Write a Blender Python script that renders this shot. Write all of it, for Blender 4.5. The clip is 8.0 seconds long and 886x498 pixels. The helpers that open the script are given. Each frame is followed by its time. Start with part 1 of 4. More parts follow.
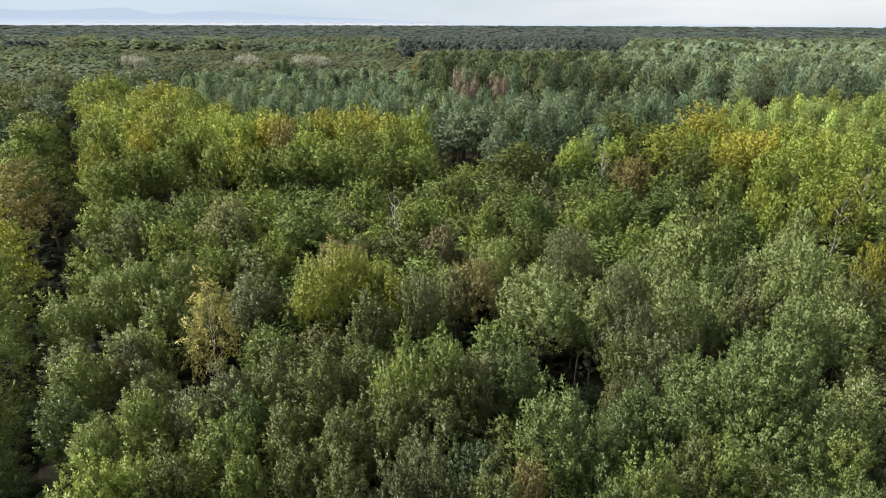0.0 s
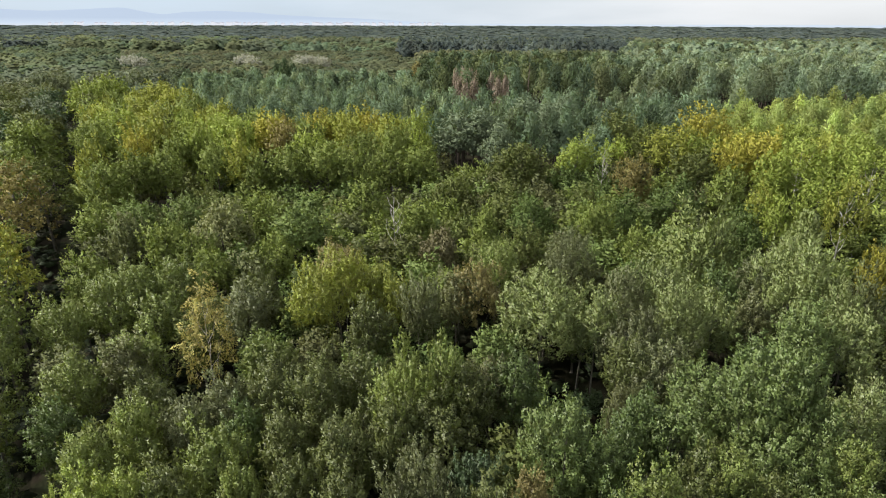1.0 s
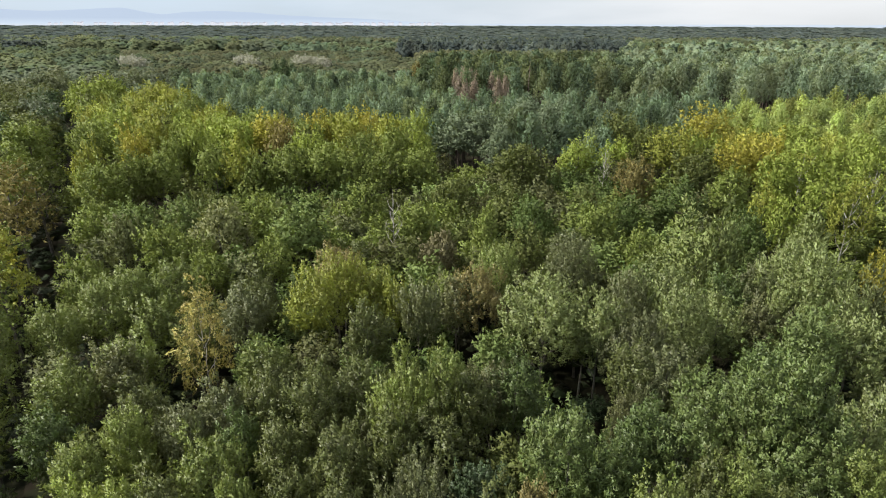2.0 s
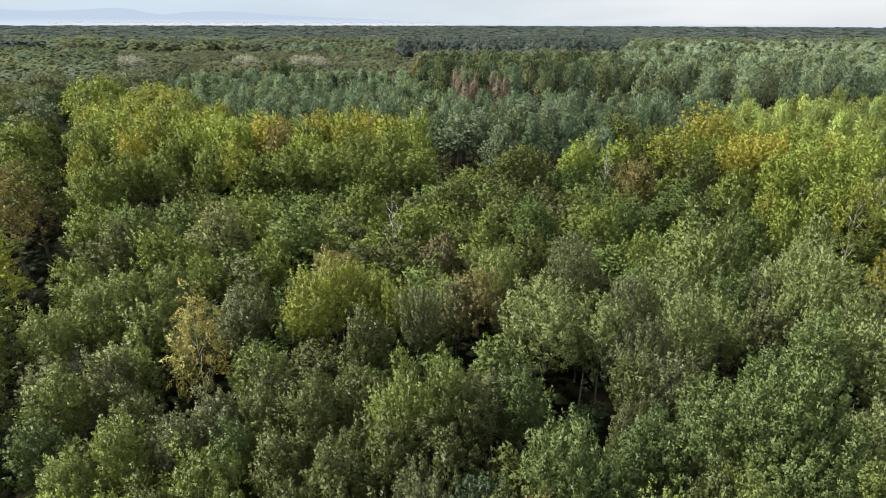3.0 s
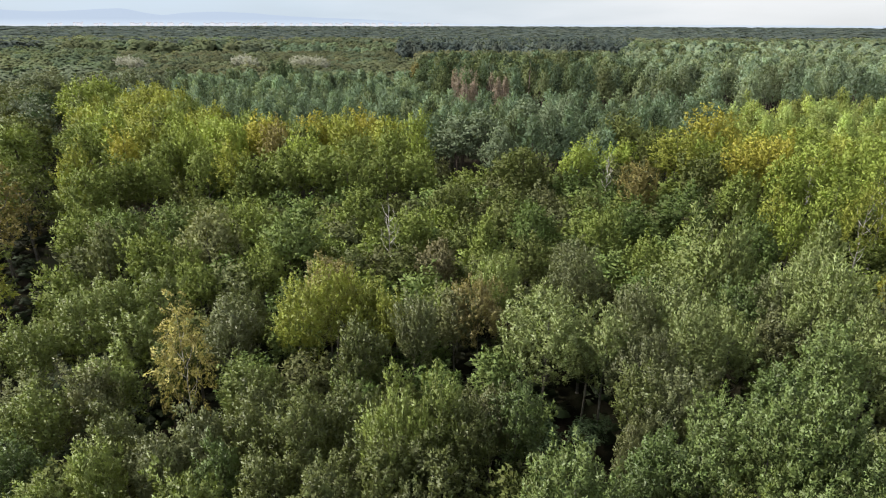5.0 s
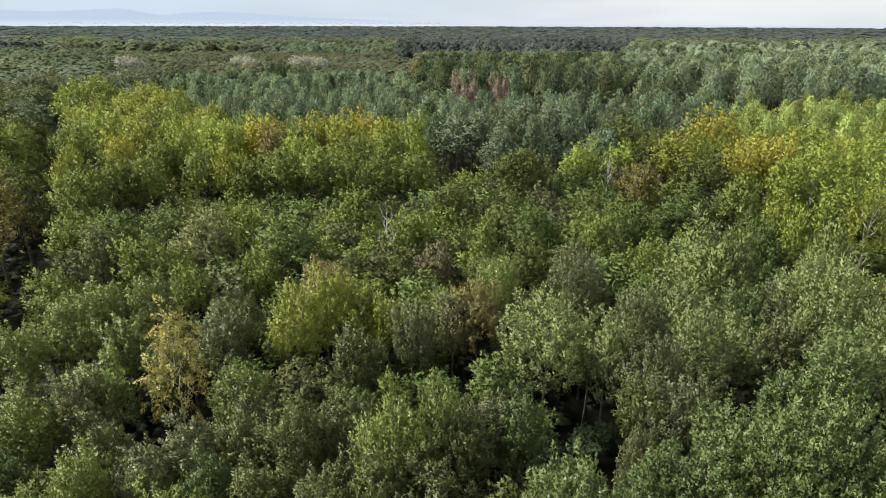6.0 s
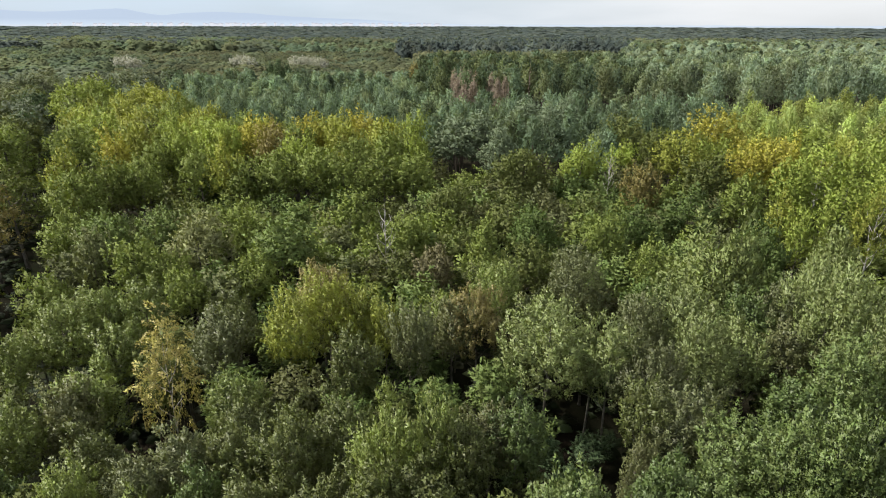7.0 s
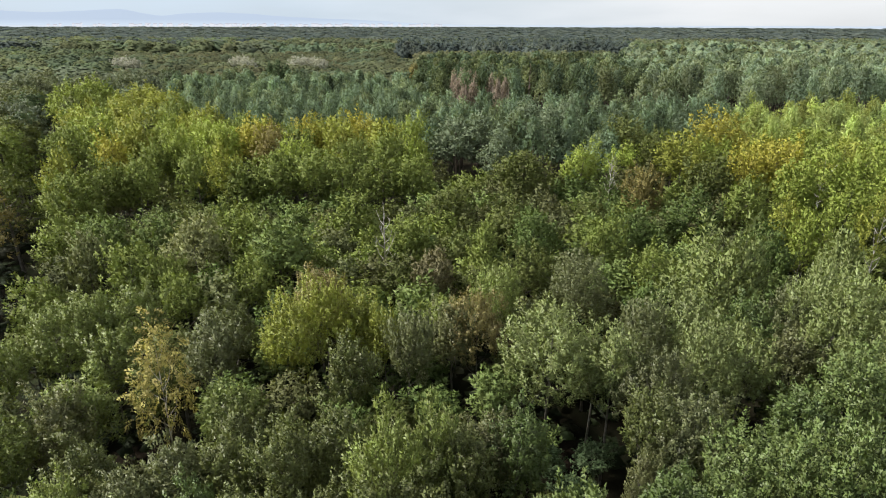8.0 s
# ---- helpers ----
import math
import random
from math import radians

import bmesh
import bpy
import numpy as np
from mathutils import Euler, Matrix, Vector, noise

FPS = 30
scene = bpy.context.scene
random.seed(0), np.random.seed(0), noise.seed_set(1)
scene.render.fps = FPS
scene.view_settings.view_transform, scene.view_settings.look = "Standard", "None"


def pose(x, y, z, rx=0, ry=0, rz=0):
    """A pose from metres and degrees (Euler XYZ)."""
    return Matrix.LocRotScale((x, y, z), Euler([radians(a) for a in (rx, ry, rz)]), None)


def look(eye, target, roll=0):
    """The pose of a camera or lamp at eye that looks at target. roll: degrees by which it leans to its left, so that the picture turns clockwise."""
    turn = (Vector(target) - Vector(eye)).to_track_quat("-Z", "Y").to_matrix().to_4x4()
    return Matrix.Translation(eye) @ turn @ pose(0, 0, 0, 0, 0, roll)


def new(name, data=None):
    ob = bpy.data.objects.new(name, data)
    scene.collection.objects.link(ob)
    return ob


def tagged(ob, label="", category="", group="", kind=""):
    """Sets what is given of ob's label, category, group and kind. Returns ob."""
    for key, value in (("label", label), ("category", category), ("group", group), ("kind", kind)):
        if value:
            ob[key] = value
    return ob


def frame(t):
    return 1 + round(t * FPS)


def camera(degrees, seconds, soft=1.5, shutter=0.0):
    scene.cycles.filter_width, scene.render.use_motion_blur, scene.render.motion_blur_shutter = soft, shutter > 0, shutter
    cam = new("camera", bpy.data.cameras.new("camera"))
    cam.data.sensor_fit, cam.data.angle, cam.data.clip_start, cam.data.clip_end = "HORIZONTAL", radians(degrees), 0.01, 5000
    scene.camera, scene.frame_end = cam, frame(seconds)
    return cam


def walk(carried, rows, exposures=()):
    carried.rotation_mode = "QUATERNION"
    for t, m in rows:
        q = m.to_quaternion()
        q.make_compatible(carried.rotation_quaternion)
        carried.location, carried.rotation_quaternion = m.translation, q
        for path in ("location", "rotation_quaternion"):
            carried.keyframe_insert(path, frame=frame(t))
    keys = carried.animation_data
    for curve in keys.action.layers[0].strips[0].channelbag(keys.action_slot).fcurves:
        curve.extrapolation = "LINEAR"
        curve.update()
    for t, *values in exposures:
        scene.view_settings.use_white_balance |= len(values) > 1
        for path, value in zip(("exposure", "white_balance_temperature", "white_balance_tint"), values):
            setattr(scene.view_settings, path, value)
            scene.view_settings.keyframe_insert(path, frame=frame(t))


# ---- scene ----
cam = camera(74.1, 8.0, 1.05)
METRES, EYE, TILT, LEAN, TURN = 8.0, 36.0, -21.12, -0.15, 0.0
ROWS = [
    (0.0, 0.0, 0.0, 0.0, -0.0, 0.0, -0.0),
    (0.5, -0.001, 0.0496, 0.0189, -0.02, 0.0, -0.0),
    (1.0, -0.0035, 0.1024, 0.0397, -0.04, 0.01, 0.0),
    (1.5, -0.006, 0.1516, 0.0581, -0.05, 0.01, 0.01),
    (3.0, -0.0009, 0.3215, 0.123, -0.05, 0.01, 0.05),
    (3.5, 0.0048, 0.3812, 0.142, -0.05, 0.03, 0.06),
    (4.0, 0.0119, 0.4481, 0.1621, -0.04, 0.06, 0.05),
    (4.5, 0.0199, 0.5088, 0.1814, -0.05, 0.06, 0.04),
    (6.0, 0.0493, 0.7039, 0.2398, -0.05, 0.07, 0.03),
    (6.5, 0.0566, 0.7661, 0.2567, -0.06, 0.08, 0.04),
    (7.0, 0.0595, 0.8298, 0.2807, -0.07, 0.08, 0.04),
    (7.5, 0.0625, 0.889, 0.3002, -0.06, 0.1, 0.04),
    (8.0, 0.0607, 0.9425, 0.319, -0.08, 0.12, 0.06),
]
walk(cam, [(t, pose(0, 0, EYE, TILT, LEAN, TURN) @ pose(METRES * x, METRES * y, METRES * z, 90 + pitch, roll, yaw)) for t, x, y, z, yaw, pitch, roll in ROWS])

# ---- sky, sun, exposure ----
SUN_HEIGHT, SUN_TURN = 50.0, 272.0
world = bpy.data.worlds.new("sky")
scene.world = world
world.use_nodes = True
wn, wl = world.node_tree.nodes, world.node_tree.links
sky = wn.new("ShaderNodeTexSky")
sky.sky_type, sky.sun_disc = "NISHITA", False
sky.sun_elevation, sky.sun_rotation = radians(SUN_HEIGHT), radians(SUN_TURN)
sky.air_density, sky.dust_density = 1.0, 1.7
dim = wn.new("ShaderNodeMix")
dim.data_type, dim.blend_type = "RGBA", "MULTIPLY"
dim.inputs[0].default_value = 1.0
dim.inputs[7].default_value = (0.08, 0.08, 0.08, 1)
place = wn.new("ShaderNodeTexCoord")
stretch = wn.new("ShaderNodeMapping")
stretch.inputs["Scale"].default_value = (1.6, 1.6, 9.0)
cloud = wn.new("ShaderNodeTexNoise")
cloud.inputs["Scale"].default_value, cloud.inputs["Detail"].default_value = 1.3, 5.0
cover = wn.new("ShaderNodeMapRange")
cover.inputs[1].default_value, cover.inputs[2].default_value = 0.35, 0.62
cover.inputs[3].default_value, cover.inputs[4].default_value = 0.8, 1.0
veil = wn.new("ShaderNodeMix")
veil.data_type = "RGBA"
# blue-grey veil to the west, brighter white cloud to the east
tone = wn.new("ShaderNodeMix")
tone.data_type = "RGBA"
tone.inputs[6].default_value, tone.inputs[7].default_value = (0.390, 0.462, 0.538, 1), (0.535, 0.550, 0.568, 1)
lean = wn.new("ShaderNodeMapRange")
# an overcast sky is brighter overhead than at the horizon
split = wn.new("ShaderNodeSeparateXYZ")
rise = wn.new("ShaderNodeMapRange")
rise.inputs[1].default_value, rise.inputs[2].default_value = 0.0, 1.0
rise.inputs[3].default_value, rise.inputs[4].default_value = 1.0, 1.15
wl.new(place.outputs["Generated"], split.inputs[0])
wl.new(split.outputs[2], rise.inputs[0])
wl.new(rise.outputs[0], wn["Background"].inputs[1])
wl.new(place.outputs["Generated"], stretch.inputs[0])
wl.new(stretch.outputs[0], cloud.inputs["Vector"])
add = wn.new("ShaderNodeMath")
add.operation = "MULTIPLY_ADD"
add.inputs[1].default_value = 0.9
wl.new(cloud.outputs[0], add.inputs[0])
wl.new(split.outputs[0], add.inputs[2])
lean.inputs[1].default_value, lean.inputs[2].default_value = 0.15, 0.85
wl.new(add.outputs[0], lean.inputs[0])
wl.new(lean.outputs[0], tone.inputs[0])
wl.new(tone.outputs[2], veil.inputs[7])
wl.new(cloud.outputs[0], cover.inputs[0])
wl.new(cover.outputs[0], veil.inputs[0])
wl.new(sky.outputs[0], dim.inputs[6])
wl.new(dim.outputs[2], veil.inputs[6])
wl.new(veil.outputs[2], wn["Background"].inputs[0])

sun = new("sun", bpy.data.lights.new("sun", "SUN"))
sun.data.energy, sun.data.angle, sun.data.color = 5.0, radians(12), (1.0, 0.962, 0.885)
# the sky's rotation runs clockwise from +y
to_sun = Vector((math.sin(radians(SUN_TURN)) * math.cos(radians(SUN_HEIGHT)), math.cos(radians(SUN_TURN)) * math.cos(radians(SUN_HEIGHT)), math.sin(radians(SUN_HEIGHT))))
sun.matrix_world = look(to_sun * 60 + Vector((0, 0, 60)), (0, 0, 60))
scene.view_settings.exposure = 0.78


# ---- materials ----
def blank(name, rough=0.8):
    mat = bpy.data.materials.new(name)
    mat.use_nodes = True
    n = mat.node_tree.nodes
    b = n["Principled BSDF"]
    b.inputs["Roughness"].default_value = rough
    return mat, n, mat.node_tree.links, b


def noise_node(n, l, scale, detail=4.0, where="Position"):
    tex = n.new("ShaderNodeTexNoise")
    tex.inputs["Scale"].default_value, tex.inputs["Detail"].default_value = scale, detail
    if where == "Object":
        l.new(n.new("ShaderNodeTexCoord").outputs["Object"], tex.inputs["Vector"])
    else:
        l.new(n.new("ShaderNodeNewGeometry").outputs["Position"], tex.inputs["Vector"])
    return tex.outputs[0]


def ramp_node(n, l, value, lo, hi, a, b):
    r = n.new("ShaderNodeMapRange")
    r.inputs[1].default_value, r.inputs[2].default_value = lo, hi
    r.inputs[3].default_value, r.inputs[4].default_value = a, b
    l.new(value, r.inputs[0])
    return r.outputs[0]


def times_node(n, l, a, b):
    m = n.new("ShaderNodeMath")
    m.operation = "MULTIPLY"
    l.new(a, m.inputs[0])
    l.new(b, m.inputs[1])
    return m.outputs[0]


def mix_node(n, l, fac, a, b, blend="MIX"):
    m = n.new("ShaderNodeMix")
    m.data_type, m.blend_type = "RGBA", blend
    for slot, v in ((0, fac), (6, a), (7, b)):
        if isinstance(v, bpy.types.NodeSocket):
            l.new(v, m.inputs[slot])
        else:
            m.inputs[slot].default_value = v if slot == 0 or len(v) == 4 else (*v, 1)
    return m.outputs[2]


def leaf_material(name, joined=False, gloss=0.55, shine=0.3, glow=0.2, spread=0.4, patch=1.5):
    """Leaves: one tint for a crown (the object's colour), or for each tree of a joined wood."""
    mat, n, l, b = blank(name, gloss)
    if joined:
        own = n.new("ShaderNodeAttribute")
        own.attribute_name = "tint"
        base = own.outputs["Color"]
    else:
        base = n.new("ShaderNodeObjectInfo").outputs["Color"]
    each = n.new("ShaderNodeNewGeometry").outputs["Random Per Island"]
    clump = noise_node(n, l, patch, 3.0)
    hue = n.new("ShaderNodeHueSaturation")
    l.new(base, hue.inputs["Color"])
    l.new(ramp_node(n, l, clump, 0.3, 0.7, 0.488, 0.512), hue.inputs["Hue"])
    l.new(times_node(n, l, ramp_node(n, l, each, 0, 1, 1 - spread, 1 + spread), ramp_node(n, l, clump, 0.3, 0.7, 0.68, 1.32)), hue.inputs["Value"])
    l.new(hue.outputs[0], b.inputs["Base Color"])
    b.inputs["Specular IOR Level"].default_value = shine
    thin = n.new("ShaderNodeBsdfTranslucent")
    l.new(mix_node(n, l, 1.0, hue.outputs[0], (1.25, 1.3, 0.7), "MULTIPLY"), thin.inputs[0])
    both = n.new("ShaderNodeMixShader")
    both.inputs[0].default_value = glow
    l.new(b.outputs[0], both.inputs[1])
    l.new(thin.outputs[0], both.inputs[2])
    l.new(both.outputs[0], n["Material Output"].inputs[0])
    return mat


def bark_material(name, dark, light, scale=3.0):
    mat, n, l, b = blank(name, 0.85)
    grain = noise_node(n, l, scale, 6.0, "Object")
    l.new(mix_node(n, l, ramp_node(n, l, grain, 0.35, 0.65, 0, 1), dark, light), b.inputs["Base Color"])
    bump = n.new("ShaderNodeBump")
    bump.inputs["Strength"].default_value, bump.inputs["Distance"].default_value = 0.5, 0.03
    l.new(grain, bump.inputs["Height"])
    l.new(bump.outputs[0], b.inputs["Normal"])
    return mat


LEAF = leaf_material("leaves", gloss=0.5, shine=0.35, spread=0.14)
NEEDLE = leaf_material("needles", gloss=0.7, shine=0.1, glow=0.15, spread=0.12)
LEAF_FAR = leaf_material("leaves_farther_off", gloss=0.62, shine=0.15, spread=0.08)
LEAF_WOOD = leaf_material("leaves_of_a_wood", True, 0.6, 0.15, 0.2, 0.08, 0.4)
NEEDLE_WOOD = leaf_material("needles_of_a_wood", True, 0.8, 0.02, 0.26, 0.05, 0.15)
FAR_WOOD = leaf_material("far_leaves", True, 0.95, 0.0, 0.35, 0.04, 0.03)
BARK = bark_material("bark", (0.05, 0.042, 0.032), (0.13, 0.115, 0.09))
PALE_BARK = bark_material("pale_bark", (0.16, 0.14, 0.12), (0.48, 0.45, 0.40), 2.0)
PINE_BARK = bark_material("pine_bark", (0.05, 0.038, 0.03), (0.11, 0.08, 0.06))
DEAD_BARK = bark_material("dead_bark", (0.16, 0.11, 0.085), (0.34, 0.26, 0.21), 1.5)

# litter colours taken down near black: the crowns' shade is in the colour
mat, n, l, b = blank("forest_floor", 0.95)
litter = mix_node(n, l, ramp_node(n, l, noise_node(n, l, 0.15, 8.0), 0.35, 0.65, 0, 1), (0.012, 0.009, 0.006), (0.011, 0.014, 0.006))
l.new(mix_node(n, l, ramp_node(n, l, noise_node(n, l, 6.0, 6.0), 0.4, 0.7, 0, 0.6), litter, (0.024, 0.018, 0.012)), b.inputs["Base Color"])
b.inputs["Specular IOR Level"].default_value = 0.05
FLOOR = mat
mat, n, l, b = blank("earth_track", 0.95)
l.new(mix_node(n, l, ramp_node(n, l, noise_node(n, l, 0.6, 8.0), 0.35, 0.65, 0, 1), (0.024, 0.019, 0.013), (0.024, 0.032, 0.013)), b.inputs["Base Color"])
b.inputs["Specular IOR Level"].default_value = 0.05
TRACK = mat

# crown tints
TINTS = {
    "OLIVE": ((0.090, 0.104, 0.030), "olive-green"), "GREEN": ((0.077, 0.108, 0.030), "mid-green"),
    "FRESH": ((0.134, 0.164, 0.040), "fresh light green"), "LIME": ((0.196, 0.238, 0.049), "bright yellow-green"),
    "CITRON": ((0.206, 0.220, 0.042), "yellowing green"), "GOLD": ((0.287, 0.265, 0.048), "golden yellow autumn"),
    "AMBER": ((0.192, 0.162, 0.059), "amber-brown turning"), "RUSSET": ((0.101, 0.106, 0.041), "brownish green"),
    "MAUVE": ((0.106, 0.096, 0.049), "purplish brown"), "GREY": ((0.106, 0.117, 0.049), "grey-green"),
    "SILVER": ((0.164, 0.194, 0.068), "silvery green"), "PALE": ((0.163, 0.172, 0.076), "pale straw-green"),
    "DEEP": ((0.063, 0.092, 0.042), "dark green"), "TEAL": ((0.138, 0.170, 0.102), "blue-green"),
    "MOSS": ((0.112, 0.147, 0.044), "bright soft green"), "WHITE": ((0.310, 0.306, 0.255), "silver-white"),
    "STRAW": ((0.330, 0.285, 0.094), "straw-yellow"), "MUSTARD": ((0.191, 0.210, 0.034), "mustard-yellow"),
    "BROWN": ((0.281, 0.222, 0.177), "dead rusty brown"),
}


# ---- mesh helpers ----
def unit(v):
    return v / np.maximum(np.linalg.norm(v, axis=-1, keepdims=True), 1e-9)


def facets(name, verts, material, normals=None, tints=None):
    """A mesh of separate facets: verts (n, corners, 3). normals: the way each facet's (or each corner's) leaves face on the whole;
    tints: the tint of the tree that each facet belongs to."""
    count, corners = verts.shape[:2]
    total = count * corners
    me = bpy.data.meshes.new(name)
    me.vertices.add(total)
    me.vertices.foreach_set("co", verts.reshape(-1).astype(np.float32))
    me.loops.add(total)
    me.loops.foreach_set("vertex_index", np.arange(total, dtype=np.int32))
    me.polygons.add(count)
    me.polygons.foreach_set("loop_start", np.arange(0, total, corners, dtype=np.int32))
    me.update(calc_edges=True)
    me.materials.append(material)
    if normals is not None:
        facing = (np.repeat(normals, corners, axis=0) if normals.ndim == 2 else normals.reshape(-1, 3)).astype(np.float32)
        me.attributes.new("custom_normal", "FLOAT_VECTOR", "POINT").data.foreach_set("vector", facing.reshape(-1))
    if tints is not None:
        paint = np.ones((total, 4), dtype=np.float32)
        paint[:, :3] = np.repeat(tints, corners, axis=0)
        me.attributes.new("tint", "FLOAT_COLOR", "POINT").data.foreach_set("color", paint.reshape(-1))
    me.update()
    return me


def lobe_pattern():
    """A ball of 32 faces: an octahedron split once."""
    verts, faces, mids = [Vector(p) for p in ((1, 0, 0), (-1, 0, 0), (0, 1, 0), (0, -1, 0), (0, 0, 1), (0, 0, -1))], [], {}

    def mid(a, c):
        key = (min(a, c), max(a, c))
        if key not in mids:
            mids[key] = len(verts)
            verts.append((verts[a] + verts[c]).normalized())
        return mids[key]

    for a, c, d in ((0, 2, 4), (2, 1, 4), (1, 3, 4), (3, 0, 4), (2, 0, 5), (1, 2, 5), (3, 1, 5), (0, 3, 5)):
        e, f, g = mid(a, c), mid(c, d), mid(d, a)
        faces += [(a, e, g), (e, c, f), (g, f, d), (e, f, g)]
    return np.array([tuple(v) for v in verts]), np.array(faces)


LOBE_VERTS, LOBE_FACES = lobe_pattern()
EIGHT_VERTS = LOBE_VERTS[:6]
EIGHT_FACES = np.array(((0, 2, 4), (2, 1, 4), (1, 3, 4), (3, 0, 4), (2, 0, 5), (1, 2, 5), (3, 1, 5), (0, 3, 5)))


def sprigs(rng, at, axes, outward, per, reach, length, width, align):
    """Leaves in sprays: about the axis of each spray, per leaves on its mantle, which narrows towards the tip. Gives the leaves and the way each spray's side faces there."""
    c, a, o = (np.repeat(v, per, axis=0) for v in (at, axes, outward))
    k = len(c)
    along = rng.uniform(-0.35, 1.0, (k, 1))
    out = rng.normal(0, 1, (k, 3)) + o * 0.55
    out = unit(out - a * (out * a).sum(axis=1, keepdims=True))
    p = c + a * along * reach + out * reach * 0.37 * np.sqrt(np.clip(1.0 - along, 0.05, 1.2)) * rng.uniform(0.45, 1.1, (k, 1))
    d = unit(a * align + out * 0.8 + rng.normal(0, 0.6, (k, 3)))
    side_of = unit(out * 0.8 + a * (0.25 + 0.75 * along))
    face = unit(side_of + np.array((0, 0, 0.45)) + rng.normal(0, 0.35, (k, 3)))
    side = unit(np.cross(d, face))
    size = rng.uniform(0.65, 1.35, (k, 1))
    half = side * width * size / 2
    return np.stack((p - half, p + half, p + d * length * size), axis=1), side_of


def on_lobe(rng, centre, size, away, count, below=-0.3):
    """Points and normals on the outer side of one lobe, evenly spread."""
    total = int(count * 2 / (1 - below)) + 2
    k = np.arange(total)
    z = 1 - 2 * (k + 0.5) / total
    turn = k * 2.39996 + rng.uniform(0, math.tau)
    flat = np.sqrt(1 - z * z)
    d = unit(np.stack((np.cos(turn) * flat, np.sin(turn) * flat, z), axis=1) + rng.normal(0, 0.16, (total, 3)))
    d = d[(d @ away) > below]
    return centre + d * size * rng.uniform(0.74, 1.08, (len(d), 1)), d


def crown_lobes(rng, kind, high, wide, most=40):
    """Lobes (centre, size, away) of a crown whose top is at high and whose radius is wide."""
    lobes = []
    if kind == "spread":
        for k in range(26):
            turn, lift = rng.uniform(0, math.tau), rng.uniform(0, 1)
            reach = wide * (1.0 - 0.75 * lift ** 1.6) * rng.uniform(0.45, 0.85)
            c = np.array((math.cos(turn) * reach, math.sin(turn) * reach, high * (0.35 + 0.60 * lift)))
            lobes.append((c, np.array((wide * 0.42, wide * 0.42, 0.55)), unit(np.array((math.cos(turn) * 0.7, math.sin(turn) * 0.7, 1.0)))))
        return lobes
    if kind == "pine":
        count = min(30, most)
        for k in range(count):
            lift = (k + rng.uniform(0, 1)) / count
            turn = k * 2.4 + rng.uniform(-0.4, 0.4)
            reach = wide * (1.0 - lift ** 2.2) * rng.uniform(0.45, 0.85) + 0.15
            c = np.array((math.cos(turn) * reach, math.sin(turn) * reach, high * (0.56 + 0.38 * lift * rng.uniform(0.9, 1.05))))
            s = wide * (0.36 - 0.14 * lift) * rng.uniform(0.8, 1.2)
            lobes.append((c, np.array((s, s, s * 0.8)), unit(np.array((math.cos(turn) * 0.6, math.sin(turn) * 0.6, 1.0)))))
        return lobes
    depth = {"dome": 0.245, "shoot": 0.265, "upright": 0.32, "birch": 0.33, "poplar": 0.30}[kind] * high
    mid = high - depth
    count = {"dome": 32, "shoot": 30, "upright": 24, "birch": 30, "poplar": 17}[kind]
    count = min(count, most)
    swing = rng.uniform(0, math.tau, 3)
    for k in range(count):
        up = 1.0 - 1.65 * (k + rng.uniform(0, 0.8)) / count
        turn = k * 2.4 + rng.uniform(-0.5, 0.5)
        flat = math.sqrt(max(0.0, 1 - up * up))
        if kind in ("upright", "birch"):
            flat *= 1.0 - 0.45 * max(0.0, up)
        away = np.array((math.cos(turn) * flat, math.sin(turn) * flat, up))
        reach = rng.uniform(0.45, 0.95) * (1 + 0.16 * math.cos(turn * 2 + swing[0]) + 0.14 * math.cos(turn * 3 + swing[1] + up * 2))
        if kind == "birch":
            reach = min(reach, 0.78)
        c = np.array((0, 0, mid)) + away * reach * np.array((wide, wide, depth))
        s = wide * rng.uniform(0.20, 0.36) * (1.0 if count > 10 else 1.5)
        tall = {"upright": 1.5, "birch": 1.6, "shoot": 1.45}.get(kind, 1.15)
        lobes.append((c, np.array((s, s, s * tall)), unit(away + np.array((0, 0, 0.35)))))
    return lobes


